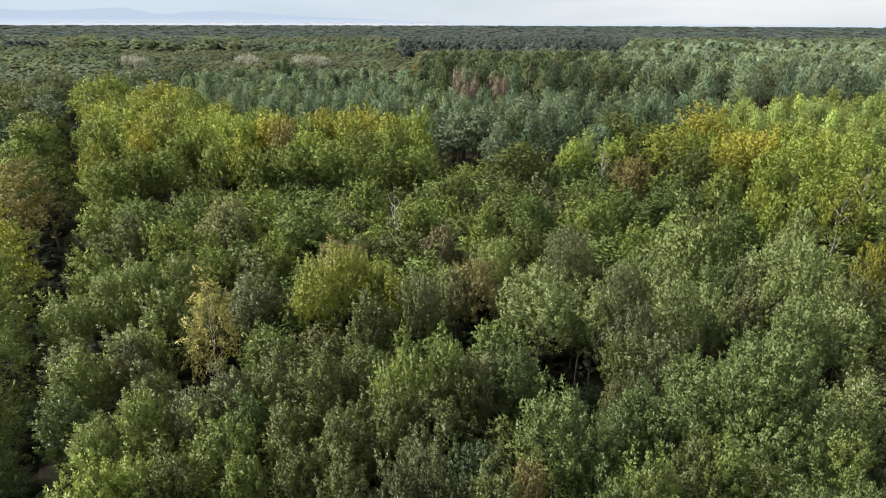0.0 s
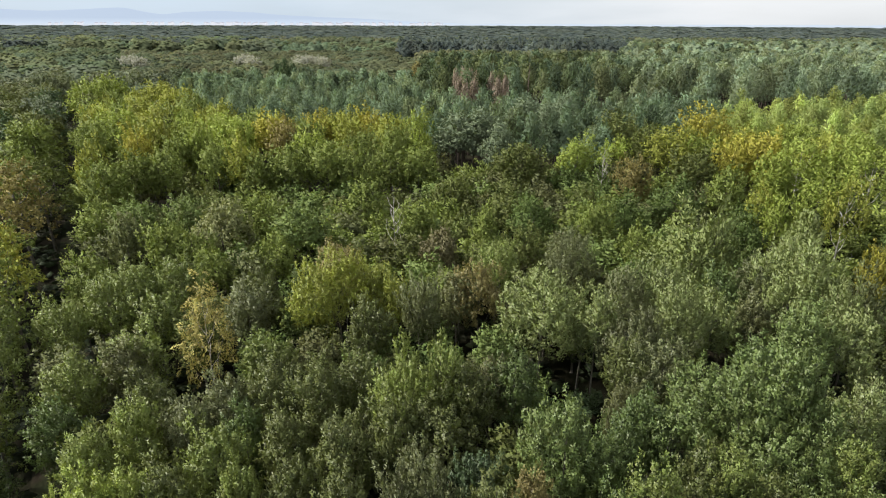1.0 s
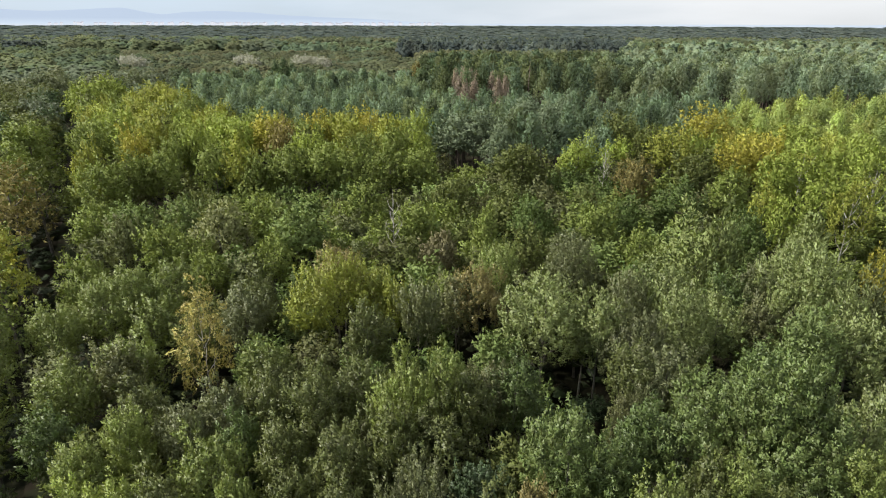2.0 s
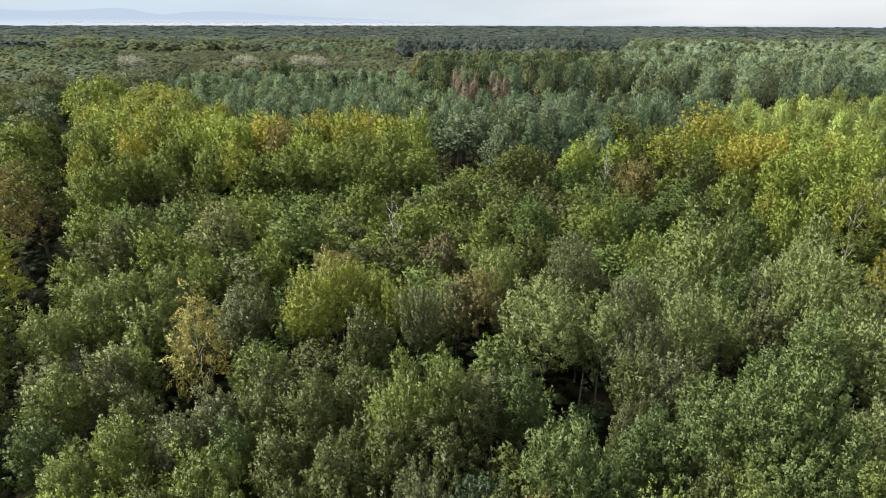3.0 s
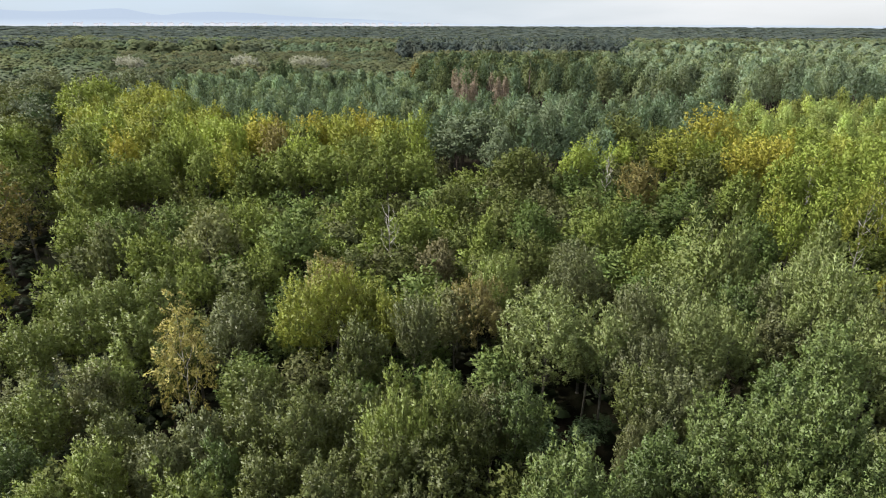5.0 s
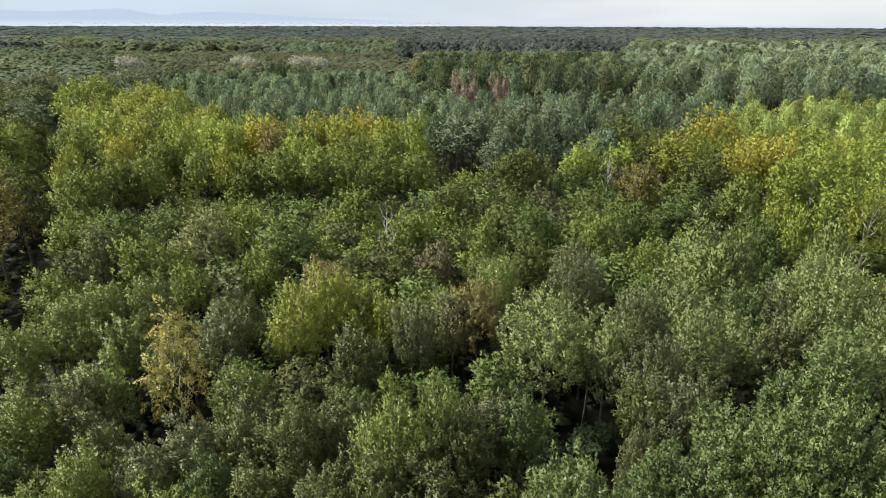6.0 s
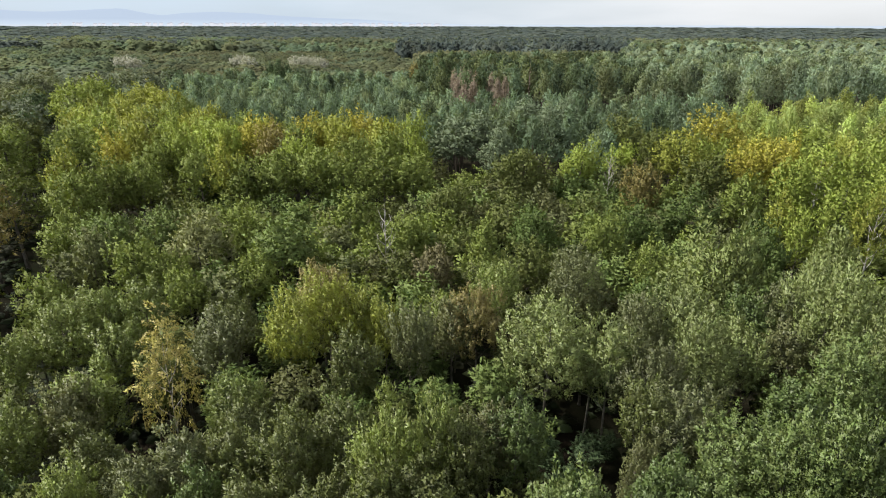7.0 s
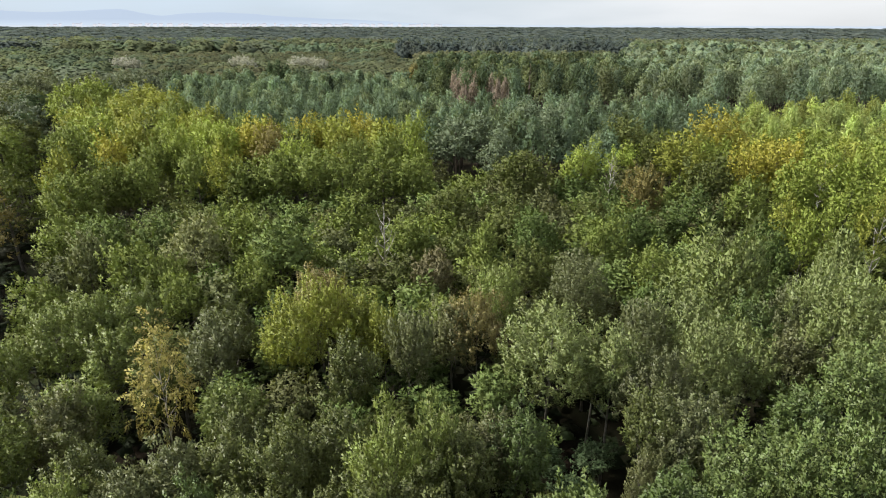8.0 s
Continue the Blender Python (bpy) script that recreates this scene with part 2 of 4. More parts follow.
def crown_mesh(name, seed, kind, high, wide, tufts, per, length, width, reach, material):
    """A crown of boughs, each of them set with sprays of leaves that leave dark gaps between them."""
    rng = np.random.default_rng(seed)
    lobes = crown_lobes(rng, kind, high, wide, max(9, tufts // 2))
    area = sum(float(s[0] * s[0]) for c, s, away in lobes)
    at, normal = [], []
    for c, s, away in lobes:
        p, d = on_lobe(rng, c, s, away, max(3, int(tufts * float(s[0] * s[0]) / area * rng.uniform(0.8, 1.2))))
        at.append(p), normal.append(d)
    at, normal = np.concatenate(at), np.concatenate(normal)
    keep = rng.random(len(at)) < np.clip((at[:, 2] / high - 0.22) * 3.2, 0.3, 1)
    at, normal = at[keep], normal[keep]
    lean = {"shoot": 1.15, "pine": 0.15, "birch": -0.5, "spread": 0.15, "upright": 1.1}.get(kind, 0.75)
    axes = unit(normal * 0.8 + np.array((0, 0, lean)) + rng.normal(0, 0.3, at.shape))
    align = {"shoot": 1.5, "pine": 0.7, "birch": 1.5}.get(kind, 0.8)
    v, side_of = sprigs(rng, at, axes, normal, per, reach, length, width, align)
    lobe = np.repeat(normal, per, axis=0)
    # longer shoots that stand out from the crown
    if kind not in ("birch", "spread", "pine"):
        lead = np.flatnonzero((rng.random(len(at)) < 0.2) & (normal[:, 2] > 0.1))
        rise = unit(normal[lead] * 0.7 + np.array((0, 0, 1.1)) + rng.normal(0, 0.25, (len(lead), 3)))
        more, more_side = sprigs(rng, at[lead] + rise * reach * 0.7, rise, normal[lead], per, reach * 1.25, length, width, align)
        lobe, side_of, v = np.concatenate((lobe, np.repeat(normal[lead], per, axis=0))), np.concatenate((side_of, more_side)), np.concatenate((v, more))
    # larger, sparser leaves deep inside the crown
    if kind not in ("birch", "poplar"):
        inner = at[rng.random(len(at)) < 0.8]
        heart = np.array((0, 0, high * 0.66))
        inside = heart + (inner - heart) * rng.uniform(0.45, 0.8, (len(inner), 1))
        out = unit(inside - heart + 0.01)
        deep, deep_side = sprigs(rng, inside, out, out, 2, reach, length * 1.6, width * 2.0, 0.6)
        lobe, side_of, v = np.concatenate((lobe, np.repeat(out, 2, axis=0))), np.concatenate((side_of, deep_side)), np.concatenate((v, deep))
    v *= np.array((wide / np.percentile(np.hypot(v[..., 0], v[..., 1]), 95),) * 2 + (high / np.percentile(v[..., 2], 99.7),))
    # the leaves of a spray turn to the light together
    flat = unit(np.cross(v[:, 1] - v[:, 0], v[:, 2] - v[:, 0]))
    middle = v.mean(axis=1) - np.array((0, 0, high * (0.74 if kind == "pine" else 0.60)))
    whole = unit(middle * np.array((1, 1, wide * 2.6 / high)))
    own, spray, mass, crown = (0.2, 0.75, 0.45, 0.2) if length < 0.3 else (0.08, 0.7, 0.5, 0.25) if kind != "pine" else (0.05, 0.45, 0.6, 0.4)
    facing = unit(flat * own + side_of * spray + lobe * mass + whole * crown)
    facing = np.where((facing * flat).sum(axis=1, keepdims=True) < 0.05, unit(facing + flat * 0.9), facing)
    return v, facing, facets(name, v, material, facing)


def tube(bm, points, sizes, sides):
    """A tapered tube through points."""
    rings = []
    for k, (p, r) in enumerate(zip(points, sizes)):
        ahead = (points[min(k + 1, len(points) - 1)] - points[max(k - 1, 0)]).normalized()
        turn = ahead.to_track_quat("Z", "Y").to_matrix()
        rings.append([bm.verts.new(p + turn @ Vector((math.cos(math.tau * s / sides) * r, math.sin(math.tau * s / sides) * r, 0))) for s in range(sides)])
    for a, b_ in zip(rings, rings[1:]):
        for s in range(sides):
            bm.faces.new((a[s], a[(s + 1) % sides], b_[(s + 1) % sides], b_[s]))
    bm.faces.new(rings[-1])


def trunk_mesh(name, seed, high, wide, material, limbs=7, sides=7, girth=0.13, low=0.42, top=0.9, twigs=0):
    """A tapered, slightly bent trunk with limbs that rise into the crown, in one mesh."""
    rng = random.Random(seed)
    bm = bmesh.new()
    bend = Vector((rng.uniform(-0.3, 0.3), rng.uniform(-0.3, 0.3), 0))
    stem = lambda f: Vector((math.sin(f * 2.6) * bend.x, math.sin(f * 3.1) * bend.y, f * high))
    steps = [0, 0.03, 0.2, 0.45, 0.7, top]
    tube(bm, [stem(f) for f in steps], [girth * 1.45, girth * 1.1, girth * 0.92, girth * 0.72, girth * 0.42, girth * 0.08], sides)
    for k in range(limbs):
        f = low + (top - 0.14 - low) * k / max(1, limbs - 1)
        turn = k * 2.4 + rng.uniform(-0.4, 0.4)
        reach = wide * rng.uniform(0.55, 0.85) * (1.15 - f)* 1.4
        a = stem(f)
        out = Vector((math.cos(turn), math.sin(turn), 0))
        c = a + out * reach * 0.5 + Vector((0, 0, reach * 0.45))
        d = a + out * reach * 0.85 + Vector((0, 0, reach * 1.25))
        tube(bm, [a, c, d], [girth * 0.42, girth * 0.26, girth * 0.06], max(4, sides - 2))
        for j in range(twigs):
            e = c.lerp(d, rng.uniform(0.0, 0.6))
            tip = e + Vector((rng.uniform(-1, 1), rng.uniform(-1, 1), rng.uniform(0.6, 1.6))).normalized() * reach * rng.uniform(0.4, 0.7)
            tube(bm, [e, e.lerp(tip, 0.5) + Vector((0, 0, 0.1)), tip], [girth * 0.14, girth * 0.09, girth * 0.03], 4)
    me = bpy.data.meshes.new(name)
    bm.to_mesh(me)
    bm.free()
    me.materials.append(material)
    return me


# ---- tree patterns: (kind, fineness) -> list of (trunk, crown, height, radius) ----
FINE = {  # sprays, leaves a spray, leaf length, leaf width, length of a spray
    "close": (135, 54, 0.178, 0.118, 0.74), "near": (125, 48, 0.20, 0.13, 0.80), "big": (210, 48, 0.205, 0.132, 0.84), "fill": (60, 24, 0.31, 0.20, 0.85), "mid": (105, 23, 0.34, 0.23, 0.98),
    "back": (150, 22, 0.43, 0.29, 1.30), "crest": (84, 9, 0.52, 0.40, 0.85), "ridge": (50, 8, 0.70, 0.56, 1.0), "low": (50, 14, 0.44, 0.31, 1.05), "lowback": (80, 16, 0.52, 0.36, 1.35),
}
PATTERNS = {}


def pattern(kind, fine, pick):
    key = (kind, fine, pick)
    if key not in PATTERNS:
        seed = 1000 * sorted(("dome", "shoot", "upright", "birch", "poplar", "spread", "pine")).index(kind) + 100 * sorted(FINE).index(fine) + pick
        tall = fine in ("back", "lowback") or kind in ("poplar", "spread", "pine")
        high, wide = (20.0, 4.4) if tall else (14.0, 2.3)
        if fine in ("mid", "low") and not tall:
            high, wide = 15.0, 3.0
        if fine == "big" and not tall:
            high, wide = 16.0, 3.3
        tufts, per, length, width, reach = FINE[fine]
        if kind == "shoot":
            length, width = length * 1.1, width * 0.85
        if kind == "birch":
            tufts, length, width = int(tufts * 0.55), length * 0.9, width * 0.75
        if kind == "spread":
            tufts, length, width = int(tufts * 1.2), length * 1.0, width * 1.0
        if kind == "pine":
            tufts, length, width = int(tufts * 1.3), length * 0.9, width * 0.8
        if kind == "poplar":
            tufts = int(tufts * 1.1)
        v, facing, crown = crown_mesh("crown", seed, kind, high, wide, tufts, per, length, width, reach, NEEDLE if kind == "pine" else LEAF if length < 0.3 else LEAF_FAR)
        bark = {"birch": PALE_BARK, "poplar": PALE_BARK, "pine": PINE_BARK}.get(kind, BARK)
        trunk = trunk_mesh("trunk", seed, high, wide, bark, 9 if kind in ("birch", "poplar") else 6, 7 if fine in ("close", "near", "big") else 5,
                           {"birch": 0.10, "poplar": 0.2, "spread": 0.24, "pine": 0.2}.get(kind, 0.12 if not tall else 0.2))
        PATTERNS[key] = (trunk, crown, high, wide, v, facing)
    return PATTERNS[key]


NAMES = {"dome": "broadleaf_tree", "shoot": "willow_tree", "upright": "young_tree", "birch": "birch_tree", "poplar": "poplar_tree", "spread": "beech_tree", "pine": "pine_tree"}
SHAPES = {"dome": "rounded broadleaf tree, {} leafy crown, in closed woodland", "shoot": "{} willow-like tree with upright leafy shoots",
          "upright": "slender young tree with {} upright crown", "birch": "{} birch, thin drooping foliage and pale stem",
          "poplar": "{} tall tree with open crown and pale bare stems", "spread": "{} beech with layered spreading boughs beside the track",
          "pine": "{} pine with dense needle tufts, at the wood's edge"}
rand = random.Random(7)
STANDING = []


def plant(kind, x, y, top, radius, tint, fine=None, group=""):
    """One tree: an empty at its foot with trunk and crown."""
    away = math.hypot(x, y)
    fine = fine or (("big" if radius > 2.45 else "close" if away < 42 else "near") if away < 64 else "mid" if away < 105 else "back")
    trunk, crown, high, wide, v, facing = pattern(kind, fine, rand.randrange(5))
    tree = new(NAMES[kind])
    tree.empty_display_size = 0.5
    tree.matrix_basis = Matrix.LocRotScale((x, y, 0), Euler((rand.uniform(-0.03, 0.03), rand.uniform(-0.03, 0.03), rand.uniform(0, math.tau))), (radius / wide, radius / wide, top / high))
    colour, word = TINTS[tint]
    tagged(tree, SHAPES[kind].format(word), "tree", group or "trees of the wood")
    vary = rand.uniform(0.9, 1.1)
    for name, me in (("trunk", trunk), ("crown", crown)):
        piece = new(name, me)
        piece.parent = tree
        if name == "crown":
            piece.color = (colour[0] * vary, colour[1] * vary, colour[2] * vary, 1)
    STANDING.append((x, y, radius))
    return tree


def bare(kind, x, y, top, reach):
    """A dead tree without leaves: a bleached snag with forked limbs, or a straight dead pine stem."""
    seed = int(abs(x * 13 + y * 7))
    if kind == "snag":
        me = trunk_mesh("bare_tree", seed, top, reach, PALE_BARK, 11, 6, 0.13, 0.5, 0.97, 3)
        words = "bleached leafless tree with forked bare limbs among green crowns"
    else:
        me = trunk_mesh("bare_tree", seed, top, reach, DEAD_BARK, 14, 6, 0.2, 0.45, 0.98, 1)
        words = "straight dead pine stem with short bare branches"
    tree = new("dead_tree", me)
    tree.location = (x, y, 0)
    STANDING.append((x, y, 0.8))
    return tagged(tree, words, "tree", "dead trees")


# ---- ground, track, distance ----
def sheet(name, verts, faces, material):
    me = bpy.data.meshes.new(name)
    me.from_pydata(verts, [], faces)
    me.materials.append(material)
    return new(name, me)


rings = [0, 10, 20, 35, 55, 80, 120, 180, 270, 400, 600, 900, 1400, 2200, 3400, 4800]
verts, faces = [(0, 0, 0)], []
for r in rings[1:]:
    verts += [(math.cos(math.tau * k / 64) * r, math.sin(math.tau * k / 64) * r, noise.noise((r * 0.05, k * 0.7, 0)) * 0.12) for k in range(64)]
for k in range(64):
    faces.append((0, 1 + k, 1 + (k + 1) % 64))
for j in range(len(rings) - 2):
    a, b_ = 1 + 64 * j, 1 + 64 * (j + 1)
    faces += [(a + k, b_ + k, b_ + (k + 1) % 64, a + (k + 1) % 64) for k in range(64)]
tagged(sheet("ground", verts, faces, FLOOR), "leaf-littered forest floor under the trees, darkened for their shade", "ground", kind="structure")


def track_x(y):
    """The middle of the ride that runs past the stand."""
    return -9.7 - 0.56 * y


verts, faces = [], []
for k in range(41):
    y = -40 + k * 8
    for side in (-2.4, -1.2, 0, 1.2, 2.4):
        verts.append((track_x(y) + side + noise.noise((y * 0.1, side, 3)) * 0.35, y, 0.16 + (0.05 if abs(side) != 1.2 else -0.02)))
for k in range(40):
    faces += [(k * 5 + s, k * 5 + s + 1, k * 5 + s + 6, k * 5 + s + 5) for s in range(4)]
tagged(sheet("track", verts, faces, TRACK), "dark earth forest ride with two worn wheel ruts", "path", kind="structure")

# ---- the trees that stand out ----
plant("dome", -18.2, 25.2, 15.0, 1.88, "LIME")
plant("dome", -19.5, 23.8, 14.5, 1.88, "LIME")
plant("dome", -16.8, 25.6, 14.5, 1.64, "LIME")
plant("dome", -19.7, 31.3, 14.5, 1.76, "FRESH")
plant("dome", -20.7, 28.8, 14.0, 1.88, "FRESH")
plant("dome", -15.0, 26.2, 14.0, 1.76, "OLIVE")
plant("dome", -13.2, 28.6, 14.5, 1.99, "FRESH")
plant("upright", -13.0, 32.6, 13.5, 1.64, "GREEN")
plant("dome", -11.3, 26.7, 14.0, 1.53, "FRESH")
plant("dome", -16.8, 32.5, 13.5, 1.64, "GREY")
plant("dome", -20.1, 35.2, 14.0, 2.21, "OLIVE")
plant("dome", -27.3, 37.9, 13.5, 2.23, "FRESH")
plant("dome", -26.2, 34.0, 12.5, 1.99, "GREEN")
plant("dome", -24.9, 40.4, 14.0, 2.05, "RUSSET")
plant("dome", -15.0, 35.2, 14.0, 2.21, "GREY")
plant("dome", -12.3, 35.3, 13.5, 1.99, "OLIVE")
plant("dome", -12.2, 39.2, 13.5, 2.21, "OLIVE")
plant("dome", -8.6, 34.9, 15.0, 2.56, "OLIVE")
plant("dome", -10.1, 31.9, 13.5, 1.88, "OLIVE")
plant("dome", -6.2, 29.3, 14.5, 2.1, "OLIVE")
plant("dome", -5.6, 26.0, 14.0, 1.88, "OLIVE")
plant("dome", -8.4, 27.1, 13.5, 1.64, "OLIVE")
plant("shoot", -2.5, 34.1, 16.8, 2.56, "FRESH")
plant("shoot", 0.3, 35.3, 17.0, 2.05, "FRESH")
plant("dome", -2.7, 31.2, 14.5, 1.99, "OLIVE")
plant("dome", 0.3, 31.8, 14.5, 2.45, "OLIVE")
plant("dome", 2.3, 35.3, 14.5, 1.99, "OLIVE")
plant("dome", -1.4, 29.4, 13.5, 1.76, "GREY")
plant("shoot", -2.1, 25.4, 14.5, 1.76, "GREY")
plant("shoot", -0.4, 25.5, 14.5, 1.64, "GREY")
plant("dome", 3.2, 24.8, 14.5, 1.99, "OLIVE")
plant("dome", 5.1, 26.1, 14.0, 1.42, "AMBER")
plant("dome", 6.9, 28.3, 16.5, 2.33, "MOSS")
plant("upright", 5.1, 37.7, 14.5, 2.1, "GREEN")
plant("dome", 3.6, 38.4, 13.0, 1.88, "RUSSET")
plant("dome", 2.3, 28.8, 12.5, 1.64, "DEEP")
plant("dome", 12.3, 34.9, 13.0, 1.42, "RUSSET")
plant("dome", 9.2, 28.2, 14.0, 1.88, "MOSS")
plant("dome", 12.6, 32.2, 15.0, 2.21, "GREEN")
plant("dome", 14.8, 31.2, 14.5, 2.1, "MOSS")
plant("dome", 11.1, 30.4, 14.0, 1.88, "GREEN")
plant("dome", 11.6, 25.6, 15.0, 1.99, "FRESH")
plant("dome", 9.3, 23.9, 14.0, 1.76, "GREEN")
plant("dome", 14.8, 27.5, 14.0, 1.76, "OLIVE")
plant("dome", 16.4, 27.5, 14.0, 1.76, "FRESH")
plant("dome", 19.8, 32.6, 16.2, 2.05, "MOSS")
plant("dome", 21.0, 30.8, 18.4, 2.23, "MOSS")
plant("dome", 23.1, 30.7, 16.5, 2.33, "MOSS")
plant("dome", 19.6, 29.9, 14.0, 1.99, "MOSS")
plant("dome", 18.5, 26.2, 13.5, 1.76, "OLIVE")
plant("dome", 21.7, 28.3, 14.0, 1.99, "MOSS")
plant("dome", 23.6, 28.3, 14.0, 1.88, "FRESH")
plant("shoot", 27.4, 32.7, 15.0, 2.21, "SILVER")
plant("dome", 22.1, 23.8, 14.0, 1.64, "MOSS")
plant("dome", 18.8, 23.8, 14.0, 1.53, "MOSS")
plant("dome", 18.3, 35.3, 14.5, 2.33, "MOSS")
plant("dome", 16.7, 38.6, 14.5, 2.56, "GREY")
plant("dome", 25.2, 41.1, 13.5, 2.45, "GREEN")
plant("dome", 14.3, 40.0, 13.5, 2.1, "OLIVE")
plant("dome", -6.0, 38.3, 14.0, 2.21, "OLIVE")
plant("dome", -5.3, 32.6, 13.5, 1.76, "OLIVE")
plant("dome", -45.4, 74.4, 15.0, 3.1, "FRESH")
plant("dome", -40.2, 73.7, 15.0, 3.3, "MOSS")
plant("shoot", -37.9, 67.0, 15.0, 2.4, "GREY")
plant("dome", -34.7, 76.9, 14.5, 3.2, "MOSS")
plant("dome", -32.5, 65.1, 14.5, 2.8, "FRESH")
plant("dome", -29.2, 64.6, 14.0, 2.5, "FRESH")
plant("shoot", -27.6, 71.2, 15.0, 4.1, "PALE")
plant("upright", -27.8, 79.5, 15.0, 2.6, "FRESH")
plant("dome", -24.0, 78.4, 14.5, 2.9, "FRESH")
plant("dome", -18.2, 71.3, 15.5, 4.1, "MOSS")
plant("dome", -19.5, 65.3, 13.5, 2.5, "FRESH")
plant("dome", -36.6, 56.9, 14.0, 2.8, "FRESH")
plant("dome", -30.2, 54.6, 14.0, 2.7, "FRESH")
plant("dome", -26.6, 55.7, 14.0, 2.4, "FRESH")
plant("dome", -31.8, 50.7, 14.0, 2.8, "FRESH")
plant("dome", -33.9, 47.0, 13.5, 2.6, "FRESH")
plant("dome", -26.4, 49.4, 13.0, 2.2, "FRESH")
plant("birch", -19.5, 43.6, 17.6, 2.5, "STRAW")
plant("dome", -17.8, 49.7, 14.0, 2.4, "GREY")
plant("dome", -18.6, 54.2, 14.0, 2.4, "OLIVE")
plant("dome", -25.4, 61.7, 13.0, 2.4, "FRESH")
plant("dome", -25.3, 42.8, 13.5, 2.45, "FRESH")
plant("dome", -14.9, 42.6, 13.0, 2.21, "FRESH")
plant("dome", -11.0, 58.1, 15.0, 3.0, "AMBER")
plant("dome", -11.6, 50.0, 15.6, 2.7, "MUSTARD")
plant("dome", -9.9, 53.0, 16.0, 2.5, "MUSTARD")
plant("dome", -6.6, 54.4, 14.5, 2.0, "MUSTARD")
plant("dome", -4.5, 52.4, 14.0, 1.7, "MUSTARD")
plant("dome", -6.5, 46.0, 14.5, 2.05, "OLIVE")
plant("shoot", -2.2, 50.2, 14.5, 2.0, "GREY")
plant("upright", -11.0, 83.9, 15.0, 3.7, "FRESH")
plant("dome", -3.7, 76.1, 14.0, 3.0, "FRESH")
plant("dome", 1.0, 88.5, 14.5, 3.7, "OLIVE")
plant("dome", -0.2, 66.3, 13.5, 2.5, "MAUVE")
plant("upright", 5.7, 74.5, 14.5, 2.4, "FRESH")
plant("dome", 5.3, 58.2, 15.0, 2.8, "FRESH")
plant("dome", 3.7, 53.1, 14.5, 2.6, "AMBER")
plant("dome", 1.6, 53.0, 13.5, 2.2, "RUSSET")
plant("shoot", 9.0, 48.1, 16.0, 4.0, "SILVER")
plant("shoot", 14.3, 61.6, 15.0, 3.0, "GREY")
plant("dome", 12.1, 76.9, 15.0, 3.4, "GREEN")
plant("dome", 9.5, 82.7, 14.5, 3.3, "OLIVE")
plant("dome", 10.0, 67.0, 14.0, 2.9, "OLIVE")
plant("dome", 19.6, 72.9, 15.0, 2.7, "FRESH")
plant("dome", 23.0, 65.6, 14.5, 2.8, "FRESH")
plant("dome", 25.2, 78.9, 14.5, 3.3, "GREEN")
plant("shoot", 26.4, 60.4, 18.5, 4.2, "SILVER")
plant("shoot", 28.5, 59.4, 19.4, 2.8, "SILVER")
plant("shoot", 20.3, 50.8, 16.5, 3.5, "SILVER")
plant("shoot", 17.2, 50.4, 15.5, 2.5, "GREY")
plant("shoot", 20.8, 46.3, 15.5, 2.6, "SILVER")
plant("shoot", 13.6, 46.4, 15.0, 2.23, "SILVER")
plant("shoot", 16.1, 44.1, 14.5, 2.56, "GREY")
plant("shoot", 24.2, 47.6, 14.5, 2.4, "SILVER")
plant("dome", 27.4, 53.7, 14.5, 2.4, "GREEN")
plant("shoot", 30.4, 53.2, 15.0, 2.6, "GREY")
plant("shoot", 39.7, 62.1, 17.0, 2.7, "SILVER")
plant("shoot", 32.1, 52.5, 17.0, 2.8, "SILVER")
plant("shoot", 33.9, 50.1, 18.0, 3.1, "SILVER")
plant("shoot", 31.5, 49.0, 16.0, 2.8, "SILVER")
plant("shoot", 34.1, 46.7, 16.0, 2.8, "SILVER")
plant("shoot", 39.3, 50.6, 15.5, 2.8, "GREY")
plant("dome", 28.7, 49.2, 13.5, 2.2, "RUSSET")
plant("dome", 29.4, 42.7, 15.5, 3.0, "MOSS")
plant("shoot", 32.7, 42.7, 15.0, 2.4, "SILVER")
plant("dome", 36.8, 67.0, 15.5, 2.5, "GREEN")
plant("dome", 34.3, 83.7, 15.5, 4.3, "GREEN")
plant("dome", 41.7, 74.6, 17.0, 2.4, "CITRON")
plant("dome", 39.1, 74.3, 14.5, 2.4, "GREEN")
plant("spread", -69.4, 94.3, 18.0, 4.1, "FRESH")
plant("spread", -71.3, 103.5, 20.0, 5.4, "FRESH")
plant("spread", -60.8, 81.8, 18.0, 4.8, "AMBER")
plant("spread", -58.1, 74.6, 17.5, 4.8, "AMBER")
plant("spread", -51.6, 62.6, 17.0, 3.2, "GOLD")
plant("spread", -45.5, 57.1, 16.5, 3.8, "CITRON")
plant("spread", -42.1, 50.2, 16.0, 3.6, "FRESH")
plant("spread", -39.0, 43.9, 16.0, 3.5, "FRESH")
plant("spread", -35.2, 38.6, 15.0, 3.1, "FRESH")
plant("spread", -32.3, 33.7, 14.0, 2.8, "FRESH")
plant("spread", -29.7, 29.3, 13.5, 2.6, "GREEN")
plant("dome", -117.6, 174.4, 19.0, 6.0, "GREY")
plant("dome", -97.4, 165.3, 22.0, 5.7, "LIME")
plant("dome", -100.0, 180.7, 22.0, 6.0, "LIME")
plant("dome", -97.5, 181.5, 20.0, 5.9, "LIME")
plant("dome", -82.7, 176.2, 20.5, 6.0, "CITRON")
plant("dome", -61.7, 148.6, 20.0, 4.9, "FRESH")
plant("dome", -72.6, 165.2, 20.0, 5.8, "CITRON")
plant("dome", -63.1, 130.7, 20.0, 5.2, "CITRON")
